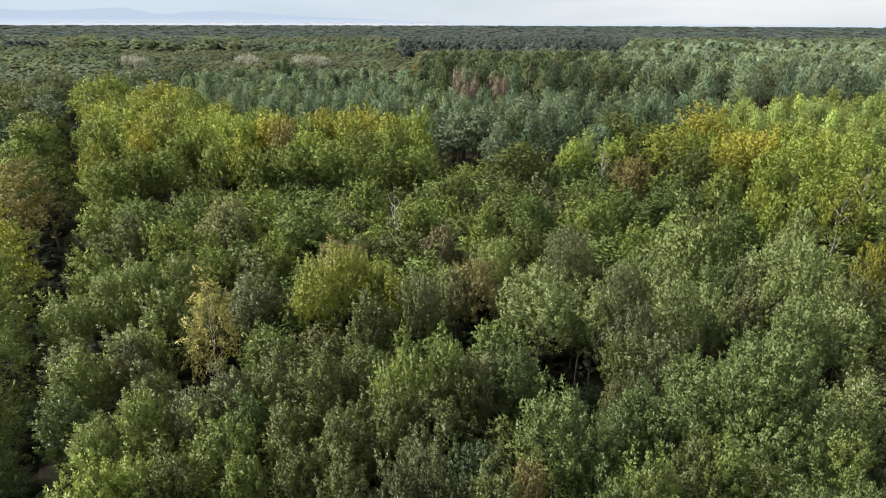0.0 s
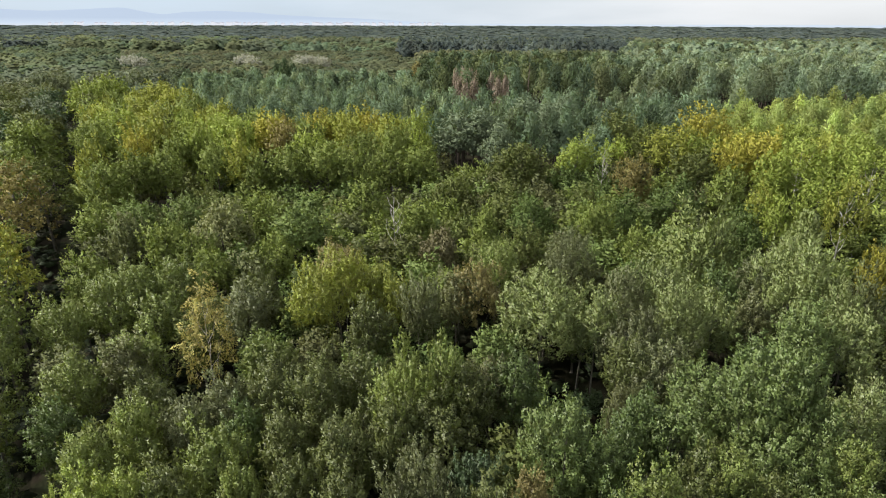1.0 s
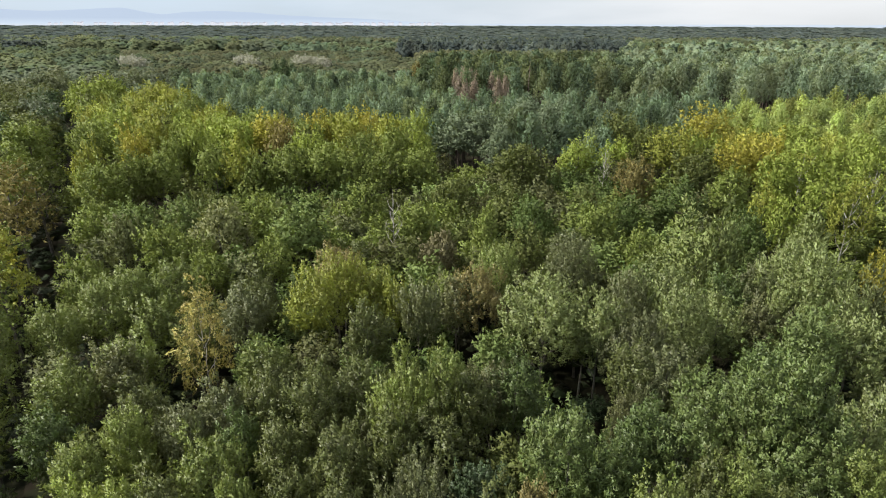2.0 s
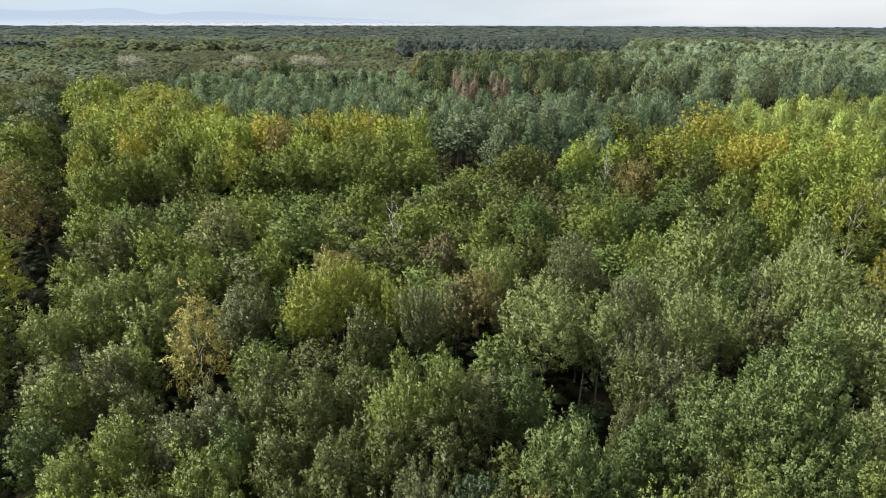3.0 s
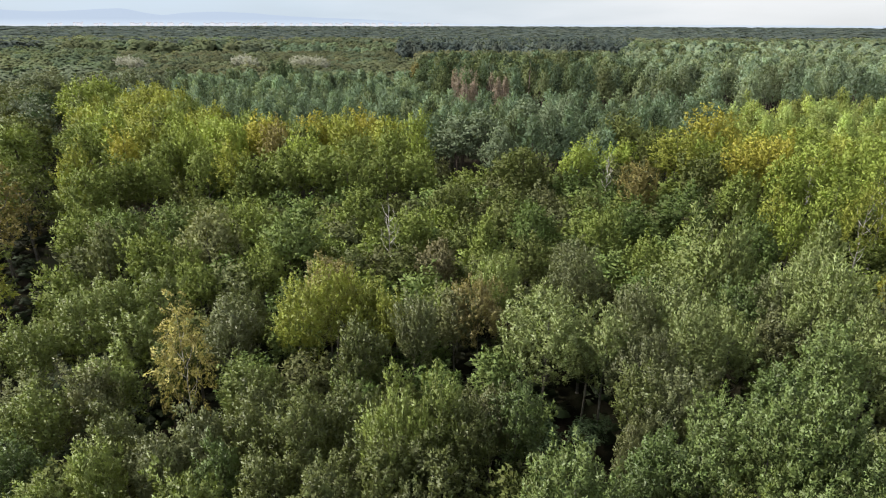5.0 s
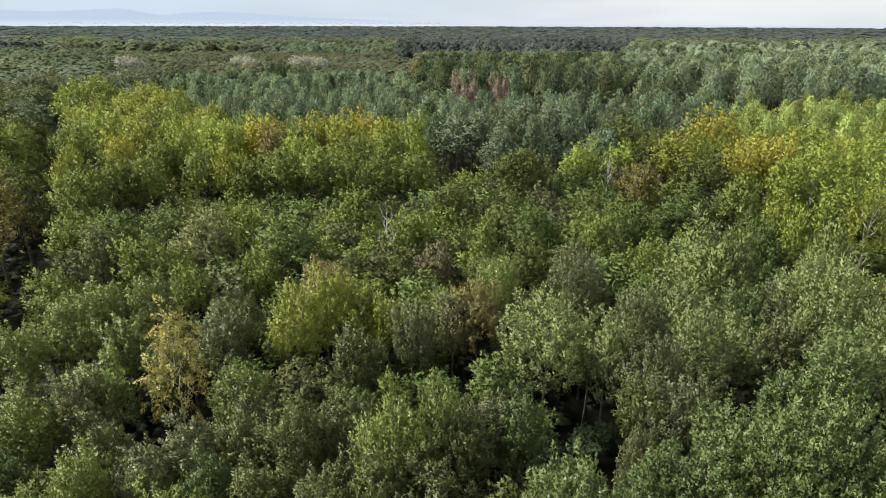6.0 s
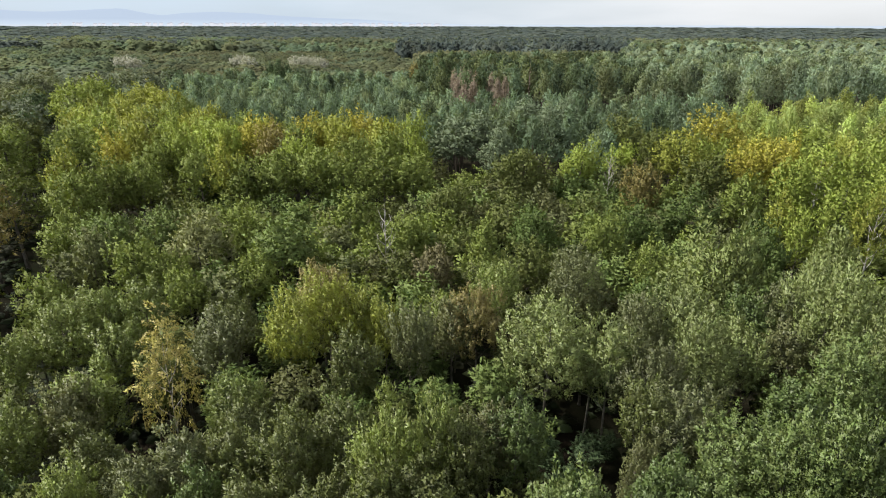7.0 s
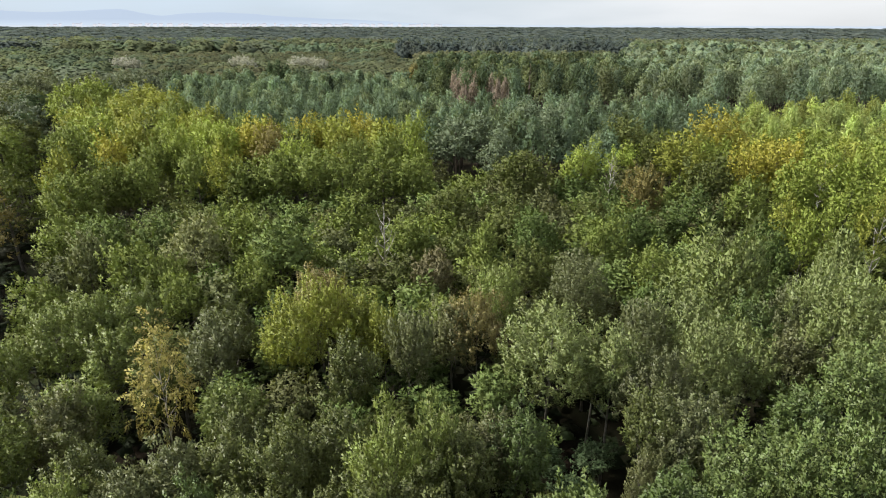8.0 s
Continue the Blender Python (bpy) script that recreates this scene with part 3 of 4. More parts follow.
plant("dome", -66.8, 121.4, 20.0, 5.4, "LIME")
plant("upright", -55.0, 90.8, 20.0, 3.0, "CITRON")
plant("dome", -63.1, 108.3, 20.0, 4.1, "FRESH")
plant("dome", -53.7, 103.8, 20.0, 3.2, "GOLD")
plant("dome", -49.2, 83.8, 18.0, 3.9, "FRESH")
plant("dome", -49.3, 92.2, 18.0, 3.6, "FRESH")
plant("dome", -43.9, 106.6, 20.0, 3.3, "LIME")
plant("dome", -42.9, 118.5, 20.0, 4.8, "LIME")
plant("dome", -33.2, 98.5, 19.0, 3.5, "CITRON")
plant("dome", -34.0, 118.7, 20.0, 4.8, "GOLD")
plant("dome", -30.6, 114.5, 19.5, 4.1, "AMBER")
plant("dome", -25.2, 122.2, 20.0, 3.7, "GOLD")
plant("dome", -20.3, 120.6, 20.0, 4.3, "CITRON")
plant("dome", -15.5, 127.8, 20.0, 4.5, "GOLD")
plant("dome", -14.5, 105.8, 18.5, 4.0, "FRESH")
plant("dome", -8.6, 111.1, 19.0, 3.7, "FRESH")
plant("dome", -5.4, 125.3, 20.0, 3.8, "LIME")
plant("upright", -4.1, 111.2, 19.0, 2.9, "LIME")
plant("dome", -19.3, 98.7, 17.5, 4.5, "FRESH")
plant("dome", -25.5, 97.6, 17.5, 4.0, "FRESH")
plant("dome", -9.0, 100.4, 17.0, 4.4, "FRESH")
plant("pine", 3.0, 121.8, 19.0, 5.8, "TEAL")
plant("pine", 7.6, 121.1, 20.0, 5.7, "TEAL")
plant("pine", 11.1, 114.8, 18.5, 3.8, "TEAL")
plant("pine", 19.1, 138.8, 20.0, 5.9, "TEAL")
plant("pine", 22.6, 132.5, 20.0, 4.4, "TEAL")
plant("pine", 29.6, 145.9, 20.0, 5.1, "TEAL")
plant("dome", 24.5, 108.1, 17.5, 3.9, "LIME")
plant("dome", 36.8, 124.9, 19.0, 5.6, "OLIVE")
plant("dome", 38.9, 113.1, 18.5, 4.0, "OLIVE")
plant("dome", 31.2, 95.5, 16.0, 3.0, "AMBER")
plant("dome", 13.3, 100.7, 17.0, 4.4, "OLIVE")
plant("dome", 55.0, 125.3, 20.5, 5.3, "GOLD")
plant("dome", 41.8, 106.8, 19.5, 4.8, "CITRON")
plant("dome", 56.5, 109.1, 19.0, 4.1, "CITRON")
plant("dome", 52.5, 97.8, 20.0, 4.9, "GOLD")
plant("dome", 48.6, 98.1, 19.0, 3.5, "GOLD")
plant("dome", 74.9, 126.9, 16.8, 5.7, "LIME")
plant("dome", 67.4, 104.6, 18.0, 4.2, "CITRON")
plant("poplar", 56.6, 91.9, 19.5, 4.9, "LIME")
plant("dome", 75.9, 107.4, 18.0, 4.8, "LIME")
plant("poplar", 59.1, 79.6, 20.5, 4.0, "LIME")
plant("poplar", 51.3, 72.0, 19.0, 2.8, "CITRON")
plant("dome", 54.1, 81.7, 17.5, 3.4, "LIME")
plant("dome", 46.0, 58.0, 15.0, 1.6, "GOLD")
plant("dome", 42.3, 96.0, 17.5, 4.2, "OLIVE")
plant("dome", -46.6, 105.3, 18.5, 3.8, "FRESH")
plant("dome", -45.0, 94.1, 17.0, 3.6, "FRESH")
plant("dome", -38.2, 99.8, 18.0, 3.6, "FRESH")
plant("dome", -30.8, 96.8, 16.5, 3.7, "FRESH")
plant("dome", -24.1, 105.7, 18.5, 3.8, "LIME")
plant("dome", -15.3, 97.0, 16.5, 3.8, "FRESH")
plant("dome", -4.2, 100.6, 16.5, 3.9, "FRESH")
plant("dome", 50.3, 87.9, 18.5, 3.2, "LIME")
plant("dome", 63.1, 92.9, 19.5, 3.6, "LIME")
plant("dome", 42.3, 85.7, 17.0, 3.3, "FRESH")
plant("dome", 42.1, 71.2, 17.0, 2.5, "LIME")
plant("dome", 73.0, 124.8, 16.0, 4.7, "LIME")
plant("dome", -127.3, 393.4, 17.5, 6.0, "WHITE")
plant("dome", -118.8, 386.4, 16.5, 6.0, "WHITE")
plant("dome", -89.9, 394.9, 16.5, 6.0, "WHITE")
plant("dome", -85.3, 402.3, 16.5, 6.0, "WHITE")
plant("dome", -75.4, 388.7, 16.5, 6.0, "WHITE")
plant("dome", -191.0, 375.7, 17.5, 6.0, "WHITE")
plant("dome", -182.0, 370.1, 16.5, 6.0, "WHITE")
plant("pine", -72.1, 265.6, 21.0, 2.9, "DEEP")
plant("pine", -64.6, 250.9, 22.5, 3.0, "DEEP")
plant("pine", -61.6, 254.1, 21.0, 2.8, "DEEP")
plant("pine", -3.3, 225.9, 23.0, 2.7, "DEEP")
plant("pine", 0.2, 222.2, 24.0, 2.6, "DEEP")
plant("pine", -1.2, 223.2, 21.0, 2.7, "DEEP")
plant("pine", -10.1, 239.3, 22.0, 2.9, "AMBER")
plant("pine", 4.0, 195.4, 22.3, 2.4, "BROWN")
plant("pine", 6.6, 198.2, 22.8, 2.4, "BROWN")
plant("pine", 9.1, 195.6, 22.3, 2.4, "BROWN")
plant("pine", 11.5, 193.2, 21.8, 2.2, "BROWN")
plant("pine", 16.3, 179.2, 21.3, 1.8, "BROWN")
plant("pine", 19.2, 185.0, 21.8, 1.8, "BROWN")
plant("pine", 4.8, 182.6, 21.3, 2.3, "BROWN")
plant("pine", 9.8, 181.1, 20.8, 2.3, "BROWN")
plant("pine", 15.4, 189.0, 21.8, 1.9, "BROWN")
plant("pine", 7.0, 179.3, 20.3, 2.2, "BROWN")

# ---- bare and dead trees ----
bare("snag", -6.3, 73.0, 17.2, 3.4)
bare("snag", 28.0, 101.9, 17.8, 3.0)
bare("pole", 4.8, 182.5, 21.0, 1.2)
bare("pole", 7.3, 176.8, 21.0, 1.2)
bare("pole", 9.8, 180.7, 21.0, 1.2)
bare("pole", 13.7, 175.5, 20.5, 1.2)
bare("pole", 15.3, 183.0, 20.5, 1.2)
bare("pole", 17.7, 179.3, 20.5, 1.2)
bare("pole", 19.8, 181.0, 21.0, 1.2)
bare("pole", 28.5, 201.8, 25.0, 1.2)


# ---- the trees between them ----
def open_spot(x, y, gap):
    return all((x - a) ** 2 + (y - b_) ** 2 > (gap + 0.55 * r) ** 2 for a, b_, r in STANDING)


def in_view(x, y):
    return abs(x) < 0.71 * y + 14


def stems(spots, sides=5, top=0.7, girth=0.011):
    """Plain tapered trunks, joined: x, y, height."""
    parts = []
    for s in range(sides):
        a, c = math.tau * s / sides, math.tau * (s + 1) / sides
        ring = np.array([(math.cos(a), math.sin(a), 0), (math.cos(c), math.sin(c), 0), (math.cos(c) * 0.4, math.sin(c) * 0.4, 1), (math.cos(a) * 0.4, math.sin(a) * 0.4, 1)])
        high = spots[:, 2, None, None]
        q = ring[None] * np.concatenate((high * girth, high * girth, high * top), axis=2)
        q[..., :2] += spots[:, None, :2]
        parts.append(q)
    return np.concatenate(parts)


def thicket(name, label, trees, material=LEAF_WOOD, bark=BARK, vary=0.15, stand=True):
    """Trees of one stand that nobody could tell apart, joined: kind, x, y, top, radius, tint, fineness."""
    rng = np.random.default_rng(21)
    parts, faces_out, tints, feet = [], [], [], []
    for kind, x, y, top, radius, tint, fine in trees:
        trunk, crown, high, wide, v, facing = pattern(kind, fine, int(rng.integers(5)))
        turn = rng.uniform(0, math.tau)
        m = np.array(((math.cos(turn), -math.sin(turn), 0), (math.sin(turn), math.cos(turn), 0), (0, 0, 1)))
        parts.append((v @ m.T) * np.array((radius / wide, radius / wide, top / high)) + np.array((x, y, 0)))
        faces_out.append(facing @ m.T)
        tints.append(np.tile(np.array(TINTS[tint][0] if tint in TINTS else tint) * rng.uniform(1 - vary, 1 + vary), (len(v), 1)))
        feet.append((x, y, top))
        if stand:
            STANDING.append((x, y, radius))
    ob = tagged(new(name, facets(name, np.concatenate(parts), material, np.concatenate(faces_out), np.concatenate(tints))), label, "woodland", kind="stuff")
    if stand:
        trunks = new("trunks", facets("trunks", stems(np.array(feet)), bark))
        trunks.parent = ob
    return ob


fill = random.Random(11)
later, edge = [], []
for k in range(8500):
    y = fill.uniform(16, 110)
    x = fill.uniform(-0.71 * y - 14, 0.71 * y + 14)
    if abs(x - track_x(y)) < 2.6 or math.hypot((x - 10.8) / 4.4, (y - 38.8) / 7.8) < 1 or math.hypot((x + 8.2) / 1.9, (y - 44.0) / 4.5) < 1 or math.hypot((x + 18.2) / 3.0, (y - 40.5) / 4.0) < 1:
        continue
    left = x < track_x(y)
    if not open_spot(x, y, 1.5 + 0.008 * y + (0.8 if left else 0)):
        continue
    tone = fill.choice(("OLIVE", "MOSS", "GREEN", "FRESH", "GREY", "FRESH", "RUSSET") if y > 55 else ("OLIVE", "OLIVE", "GREEN", "GREEN", "GREY", "MOSS", "RUSSET"))
    if left:
        plant("spread", x, y, fill.uniform(13, 17), fill.uniform(3.8, 5.0), fill.choice(("OLIVE", "CITRON", "FRESH", "AMBER", "FRESH")), "mid")
    elif y < 60:
        plant("dome", x, y, fill.uniform(8.4, 11.8), fill.uniform(1.9, 2.5) + 0.008 * y, tone, "fill")
    else:
        later.append(("dome", x, y, fill.uniform(9.0, 12.2) + max(0, y - 85) * 0.08, fill.uniform(2.0, 2.7) + 0.010 * y, tone, "low"))
        STANDING.append((x, y, 2.2))
for x, y, top in ((10.4, 42.4, 4.0), (8.4, 45.0, 5.0), (12.6, 45.6, 4.6)):
    plant("dome", x, y, top, 2.0, "DEEP", "fill")
thicket("broadleaf_wood", "close-grown olive and green young broadleaf trees", later)

# the taller stand beyond
later = []
for k in range(3000):
    y = fill.uniform(96, 195)
    x = fill.uniform(-0.75 * y, 0.75 * y)
    side = x / y
    if abs(x - track_x(y)) < 4.5 or x < track_x(y) - 60 or not open_spot(x, y, 2.6):
        continue
    STANDING.append((x, y, 3.6))
    if x < track_x(y):
        later.append(("spread", x, y, fill.uniform(15, 19), fill.uniform(4, 5.5), fill.choice(("DEEP", "OLIVE", "GREY")), "lowback"))
    elif side < -0.02 and y < 128 - 170 * min(0, side + 0.25):
        later.append(("dome", x, y, fill.uniform(16.5, 19.6) - 0.4 * max(0, 107 - y), fill.uniform(3.2, 4.2), fill.choice(("LIME", "FRESH", "CITRON", "FRESH", "OLIVE") if side < -0.3 else ("FRESH", "OLIVE", "FRESH", "OLIVE", "CITRON")), "lowback"))
    elif side > 0.28 and y < 122:
        later.append(("dome", x, y, fill.uniform(14.5, 18.5) - 7 * max(0, side - 0.42), fill.uniform(3.2, 4.2), fill.choice(("LIME", "LIME", "CITRON", "LIME", "FRESH")), "lowback"))
    elif -0.02 <= side <= 0.28 and y < 112:
        later.append(("dome", x, y, fill.uniform(11, 14.5), fill.uniform(3, 3.8), fill.choice(("OLIVE", "GREEN", "DEEP")), "lowback"))
    else:
        STANDING.pop()
thicket("tall_broadleaf_wood", "taller broadleaf stand turning yellow and lime green", later)


# ---- the woods behind: joined trees, too many to count ----
def small_tree(seed, kind, knots, count, length, width, core):
    """Facets of a far tree, 1 m high and of 1 m radius, in tufts about its knots, and the way they face."""
    rng = np.random.default_rng(seed)
    lift = ((np.arange(knots) + rng.uniform(0, 1, knots)) / knots) ** 0.6
    turn = np.arange(knots) * 2.4 + rng.uniform(-0.5, 0.5, knots)
    if kind == "pine":
        reach = (1 - lift ** 1.5) ** 0.8 * rng.uniform(0.55, 0.95, knots) + 0.02
        z = 0.54 + 0.42 * lift
    else:
        reach = np.sqrt(np.maximum(0, 1 - (lift * 1.4 - 0.45) ** 2)) * rng.uniform(0.62, 1.0, knots)
        z = 0.48 + 0.47 * lift
    swell = (0.27 if kind != "pine" else 0.24) * min(1.9, (26 / knots) ** 0.5)
    sizes = (swell * rng.uniform(0.75, 1.2, (knots, 1)) * (1.25 - 0.6 * lift[:, None])) * np.array((1, 1, 0.23))
    heart = np.stack((np.cos(turn) * reach, np.sin(turn) * reach, z), axis=1)
    away = unit(np.stack((np.cos(turn) * reach, np.sin(turn) * reach, lift * 0.9 + 0.2), axis=1))

    calm = 0.0 if count > 40 else 0.45 if count > 20 else 1.4

    def crown_side(p):
        return unit((p - np.array((0, 0, 0.62))) * np.array((1, 1, 3.2)))

    # the leafy mass of each bough, of eight faces
    ball = unit(EIGHT_VERTS[None] + rng.normal(0, 0.22, (knots, 6, 3)))
    mass = heart[:, None, :] + ball * sizes[:, None, :] * rng.uniform(0.85, 1.15, (knots, 6, 1))
    soft = unit(unit(ball + np.array((0, 0, 0.15))) * 0.45 + crown_side(mass) * 0.8 + np.array((0, 0, calm)))
    parts, out = [mass[:, EIGHT_FACES].reshape(-1, 3, 3)], [soft[:, EIGHT_FACES].reshape(-1, 3, 3)]
    # sprays of leaves that break its outline
    k = np.repeat(np.arange(knots), max(1, count // knots))
    d = unit(away[k] * 0.5 + rng.normal(0, 0.75, (len(k), 3)))
    p = heart[k] + d * sizes[k] * rng.uniform(0.75, 1.1, (len(k), 1))
    out_of = unit(d * 0.6 + crown_side(p) * 0.8 + rng.normal(0, 0.25, p.shape))
    d = np.array((0, 0, 0.5)) + rng.normal(0, 0.6, p.shape)
    d = unit(d - out_of * (d * out_of).sum(axis=1, keepdims=True) * 0.8)
    side = unit(np.cross(out_of, d))
    s = rng.uniform(0.6, 1.3, (len(p), 1))
    squash = np.array((1, 1, 0.2))
    parts.append(np.stack((p - side * width * s * squash, p + d * length * s * squash, p + side * width * s * squash), axis=1))
    out.append(np.repeat(unit(out_of * 0.4 + crown_side(p) * 0.8 + np.array((0, 0, calm)))[:, None, :], 3, axis=1))
    if core:
        ball = LOBE_VERTS * (np.array((0.80, 0.80, 0.24)) if kind != "pine" else np.array((0.44, 0.44, 0.23) if count > 40 else (0.58, 0.58, 0.25))) * rng.uniform(0.82, 1.08, (18, 1))
        if kind == "pine":
            ball[:, :2] *= np.clip(1.05 - 1.8 * ball[:, 2:], 0.3, 1.3)
        ball += np.array((0, 0, 0.69))
        parts.append(ball[LOBE_FACES])
        out.append(unit(crown_side(ball) + np.array((0, 0, calm)))[LOBE_FACES])
    v = np.concatenate(parts)
    v[..., 2] /= max(1.0, v[..., 2].max())
    return v, np.concatenate(out)


def wood(name, label, spots, kind, knots, count, length, width, tones, seed, trunks=False, core=True):
    """All trees of one wood in one mesh. spots: x, y, height, radius."""
    rng = np.random.default_rng(seed)
    tones = np.array(tones)
    leaves, out, tints = [], [], []
    for k in range(6):
        mine = spots[k::6]
        turn = rng.uniform(0, math.tau, len(mine))[:, None, None]
        w, h = mine[:, 3, None, None], mine[:, 2, None, None]
        drift = np.array([noise.noise((x * 0.011, y * 0.005, seed)) for x, y in mine[:, :2]])
        mix = tones[np.floor((drift * 1.6 + 0.5) * len(tones) + rng.uniform(-0.8, 0.8, len(mine))).astype(int) % len(tones)] * rng.uniform(0.84, 1.16, (len(mine), 1))

        def turned(shape):
            a = shape[None, :, :, 0] * np.cos(turn) - shape[None, :, :, 1] * np.sin(turn)
            c = shape[None, :, :, 0] * np.sin(turn) + shape[None, :, :, 1] * np.cos(turn)
            return a, c, np.broadcast_to(shape[None, :, :, 2], a.shape)

        v, facing = small_tree(seed * 10 + k, kind, knots, count, length, width, core)
        sx, sy, sz = turned(v)
        leaves.append(np.stack((sx * w + mine[:, 0, None, None], sy * w + mine[:, 1, None, None], sz * h), axis=-1).reshape(-1, 3, 3))
        tints.append(np.repeat(mix, len(v), axis=0))
        out.append(np.stack(turned(facing), axis=-1).reshape(-1, 3, 3))
    material = FAR_WOOD if count < 40 else NEEDLE_WOOD if kind == "pine" else LEAF_WOOD
    me = facets(name, np.concatenate(leaves), material, np.concatenate(out), np.concatenate(tints))
    ob = tagged(new(name, me), label, "woodland", kind="stuff")
    if trunks:
        feet = new("trunks", facets("trunks", stems(spots, 5, 0.8), PINE_BARK if kind == "pine" else BARK))
        feet.parent = ob
    return ob


def scatter(seed, near, far, left, right, gap, keep=None):
    """Spots in a fan of the plan: jittered grid, x and y only."""
    rng = np.random.default_rng(seed)
    spots = []
    for y in np.arange(near, far, gap):
        xs = np.arange(left * y, right * y, gap)
        spots.append(np.stack((xs + rng.uniform(-0.62, 0.62, len(xs)) * gap, y + rng.uniform(-0.62, 0.62, len(xs)) * gap), axis=1))
    spots = np.concatenate(spots)
    if keep is not None:
        spots = spots[[keep(x, y) for x, y in spots]]
    return spots, rng


def dressed(spots, rng, low, high, slim, broad):
    return np.column_stack((spots, rng.uniform(low, high, len(spots)), rng.uniform(slim, broad, len(spots))))


TEALS = [(0.134, 0.180, 0.119), (0.151, 0.195, 0.127), (0.119, 0.161, 0.100), (0.148, 0.180, 0.102)]
DARKS = [(0.090, 0.116, 0.064), (0.102, 0.122, 0.064), (0.084, 0.114, 0.074), (0.110, 0.124, 0.066)]
LARCHES = [(0.268, 0.313, 0.103), (0.286, 0.319, 0.101), (0.242, 0.294, 0.110)]
EASTS = [(0.178, 0.221, 0.147), (0.194, 0.232, 0.146), (0.162, 0.207, 0.140), (0.186, 0.216, 0.127)]
MIXED = [(0.102, 0.128, 0.072), (0.118, 0.136, 0.074), (0.094, 0.120, 0.074), (0.132, 0.144, 0.078), (0.120, 0.140, 0.092)]
YOUNG = [(0.104, 0.116, 0.068), (0.112, 0.120, 0.068), (0.092, 0.110, 0.068), (0.122, 0.124, 0.070)]
# far tree tints with the grey-blue of distant haze put into the leaf colour
HAZE_GREYS = [(0.080, 0.096, 0.086), (0.090, 0.104, 0.088), (0.072, 0.089, 0.084)]
YELLOWS = [(0.130, 0.150, 0.082), (0.112, 0.136, 0.080), (0.140, 0.148, 0.080)]


def needle_wood(name, label, spots, rng, low, high, slim, broad, tones, fine, east=None):
    """Needle trees of one stand; east: the tints of its eastern half."""
    trees = [("pine", x, y, rng.uniform(low, high), rng.uniform(slim, broad), (east if east and x > (0.3 + rng.normal(0, 0.08)) * y else tones)[rng.integers(len(tones))], fine) for x, y in spots]
    return thicket(name, label, trees, NEEDLE_WOOD, PINE_BARK, 0.38)


def far_wood(name, label, spots, rng, kind, low, high, slim, broad, tones, knots=16, count=32):
    """A wood far off: crowns of a few boughs each, with sprays along their outline."""
    return wood(name, label, dressed(spots, rng, low, high, slim, broad), kind, knots, count, 0.34, 0.13, tones, int(rng.integers(1000)))


def pine_here(x, y):
    if math.hypot(x, y) < 112 or not open_spot(x, y, 1.5):
        return False
    s = x / y
    if s < -0.40:
        return False
    if s < -0.02:
        return y > 134 - 170 * min(0, s + 0.25)
    if y > 172:
        return False
    if s < 0.28:
        return y > 118
    return y > 132 and not (s > 0.45 and y < 165 + 60 * (s - 0.45))


spots, rng = scatter(3, 112, 205, -0.6, 0.78, 4.9, pine_here)
needle_wood("pine_wood", "blue-green young pine plantation with rounded tops", spots, rng, 16.3, 19.7, 2.5, 3.4, TEALS, "crest")
spots, rng = scatter(4, 120, 185, 0.45, 0.80, 4.8, lambda x, y: y > 128 and x / y > 0.45 and y < 168 + 60 * (x / y - 0.45) and open_spot(x, y, 1.5))
needle_wood("larch_wood", "pale yellow-green plantation of slender young larches", spots, rng, 14.5, 19, 2.3, 3.1, LARCHES, "crest")
spots, rng = scatter(5, 188, 215, -0.012, 0.78, 7.0, lambda x, y: open_spot(x, y, 1.5))
needle_wood("old_pine_wood", "tall dark green old pines at the edge of their stand", spots, rng, 21.5, 24.6, 3.2, 4.6, DARKS, "crest", EASTS)
spots, rng = scatter(25, 215, 335, -0.02, 0.78, 7.4, lambda x, y: open_spot(x, y, 1.5))
needle_wood("old_pine_wood", "tall dark green old pines in a dense stand", spots, rng, 19.8, 23.0, 3.8, 5.2, DARKS, "ridge", EASTS)
spots, rng = scatter(6, 205, 252, -0.42, -0.02, 5.2, lambda x, y: open_spot(x, y, 1.5))
needle_wood("pine_wood", "blue-green pine plantation behind the yellow trees", spots, rng, 16, 19.4, 2.6, 3.5, TEALS, "ridge")
spots, rng = scatter(7, 150, 250, -0.8, -0.40, 8.6, lambda x, y: open_spot(x, y, 2) and abs(x - track_x(y)) > 4)
thicket("mixed_wood", "grey-green mixed broadleaf wood", [("dome", x, y, rng.uniform(12.5, 20), rng.uniform(4.6, 6.6), MIXED[rng.integers(len(MIXED))], "lowback") for x, y in spots])
spots, rng = scatter(21, 250, 575, -0.80, -0.53, 9.0, lambda x, y: open_spot(x, y, 1.0))
far_wood("mixed_wood", "grey-green broadleaf wood of rounded crowns", spots, rng, "dome", 10.5, 17.5, 5.4, 8.2, MIXED, 26, 39)
spots, rng = scatter(8, 252, 580, -0.54, -0.02, 6.8, lambda x, y: open_spot(x, y, 1.0))
far_wood("young_wood", "low olive-green birch and oak regrowth", spots, rng, "dome", 9.8, 13.0, 4.0, 6.2, YOUNG)
spots, rng = scatter(12, 335, 480, -0.03, 0.30, 6.5)
far_wood("young_wood", "young olive-brown trees behind the old pines", spots, rng, "dome", 14, 18.5, 3.8, 5.4, YOUNG)
spots, rng = scatter(22, 335, 560, 0.30, 0.78, 7.5)
far_wood("pine_wood", "distant blue-green and olive pine forest", spots, rng, "pine", 17.5, 23.5, 4.6, 6.4, EASTS + DARKS)
spots, rng = scatter(13, 580, 800, -0.80, -0.27, 12.5)
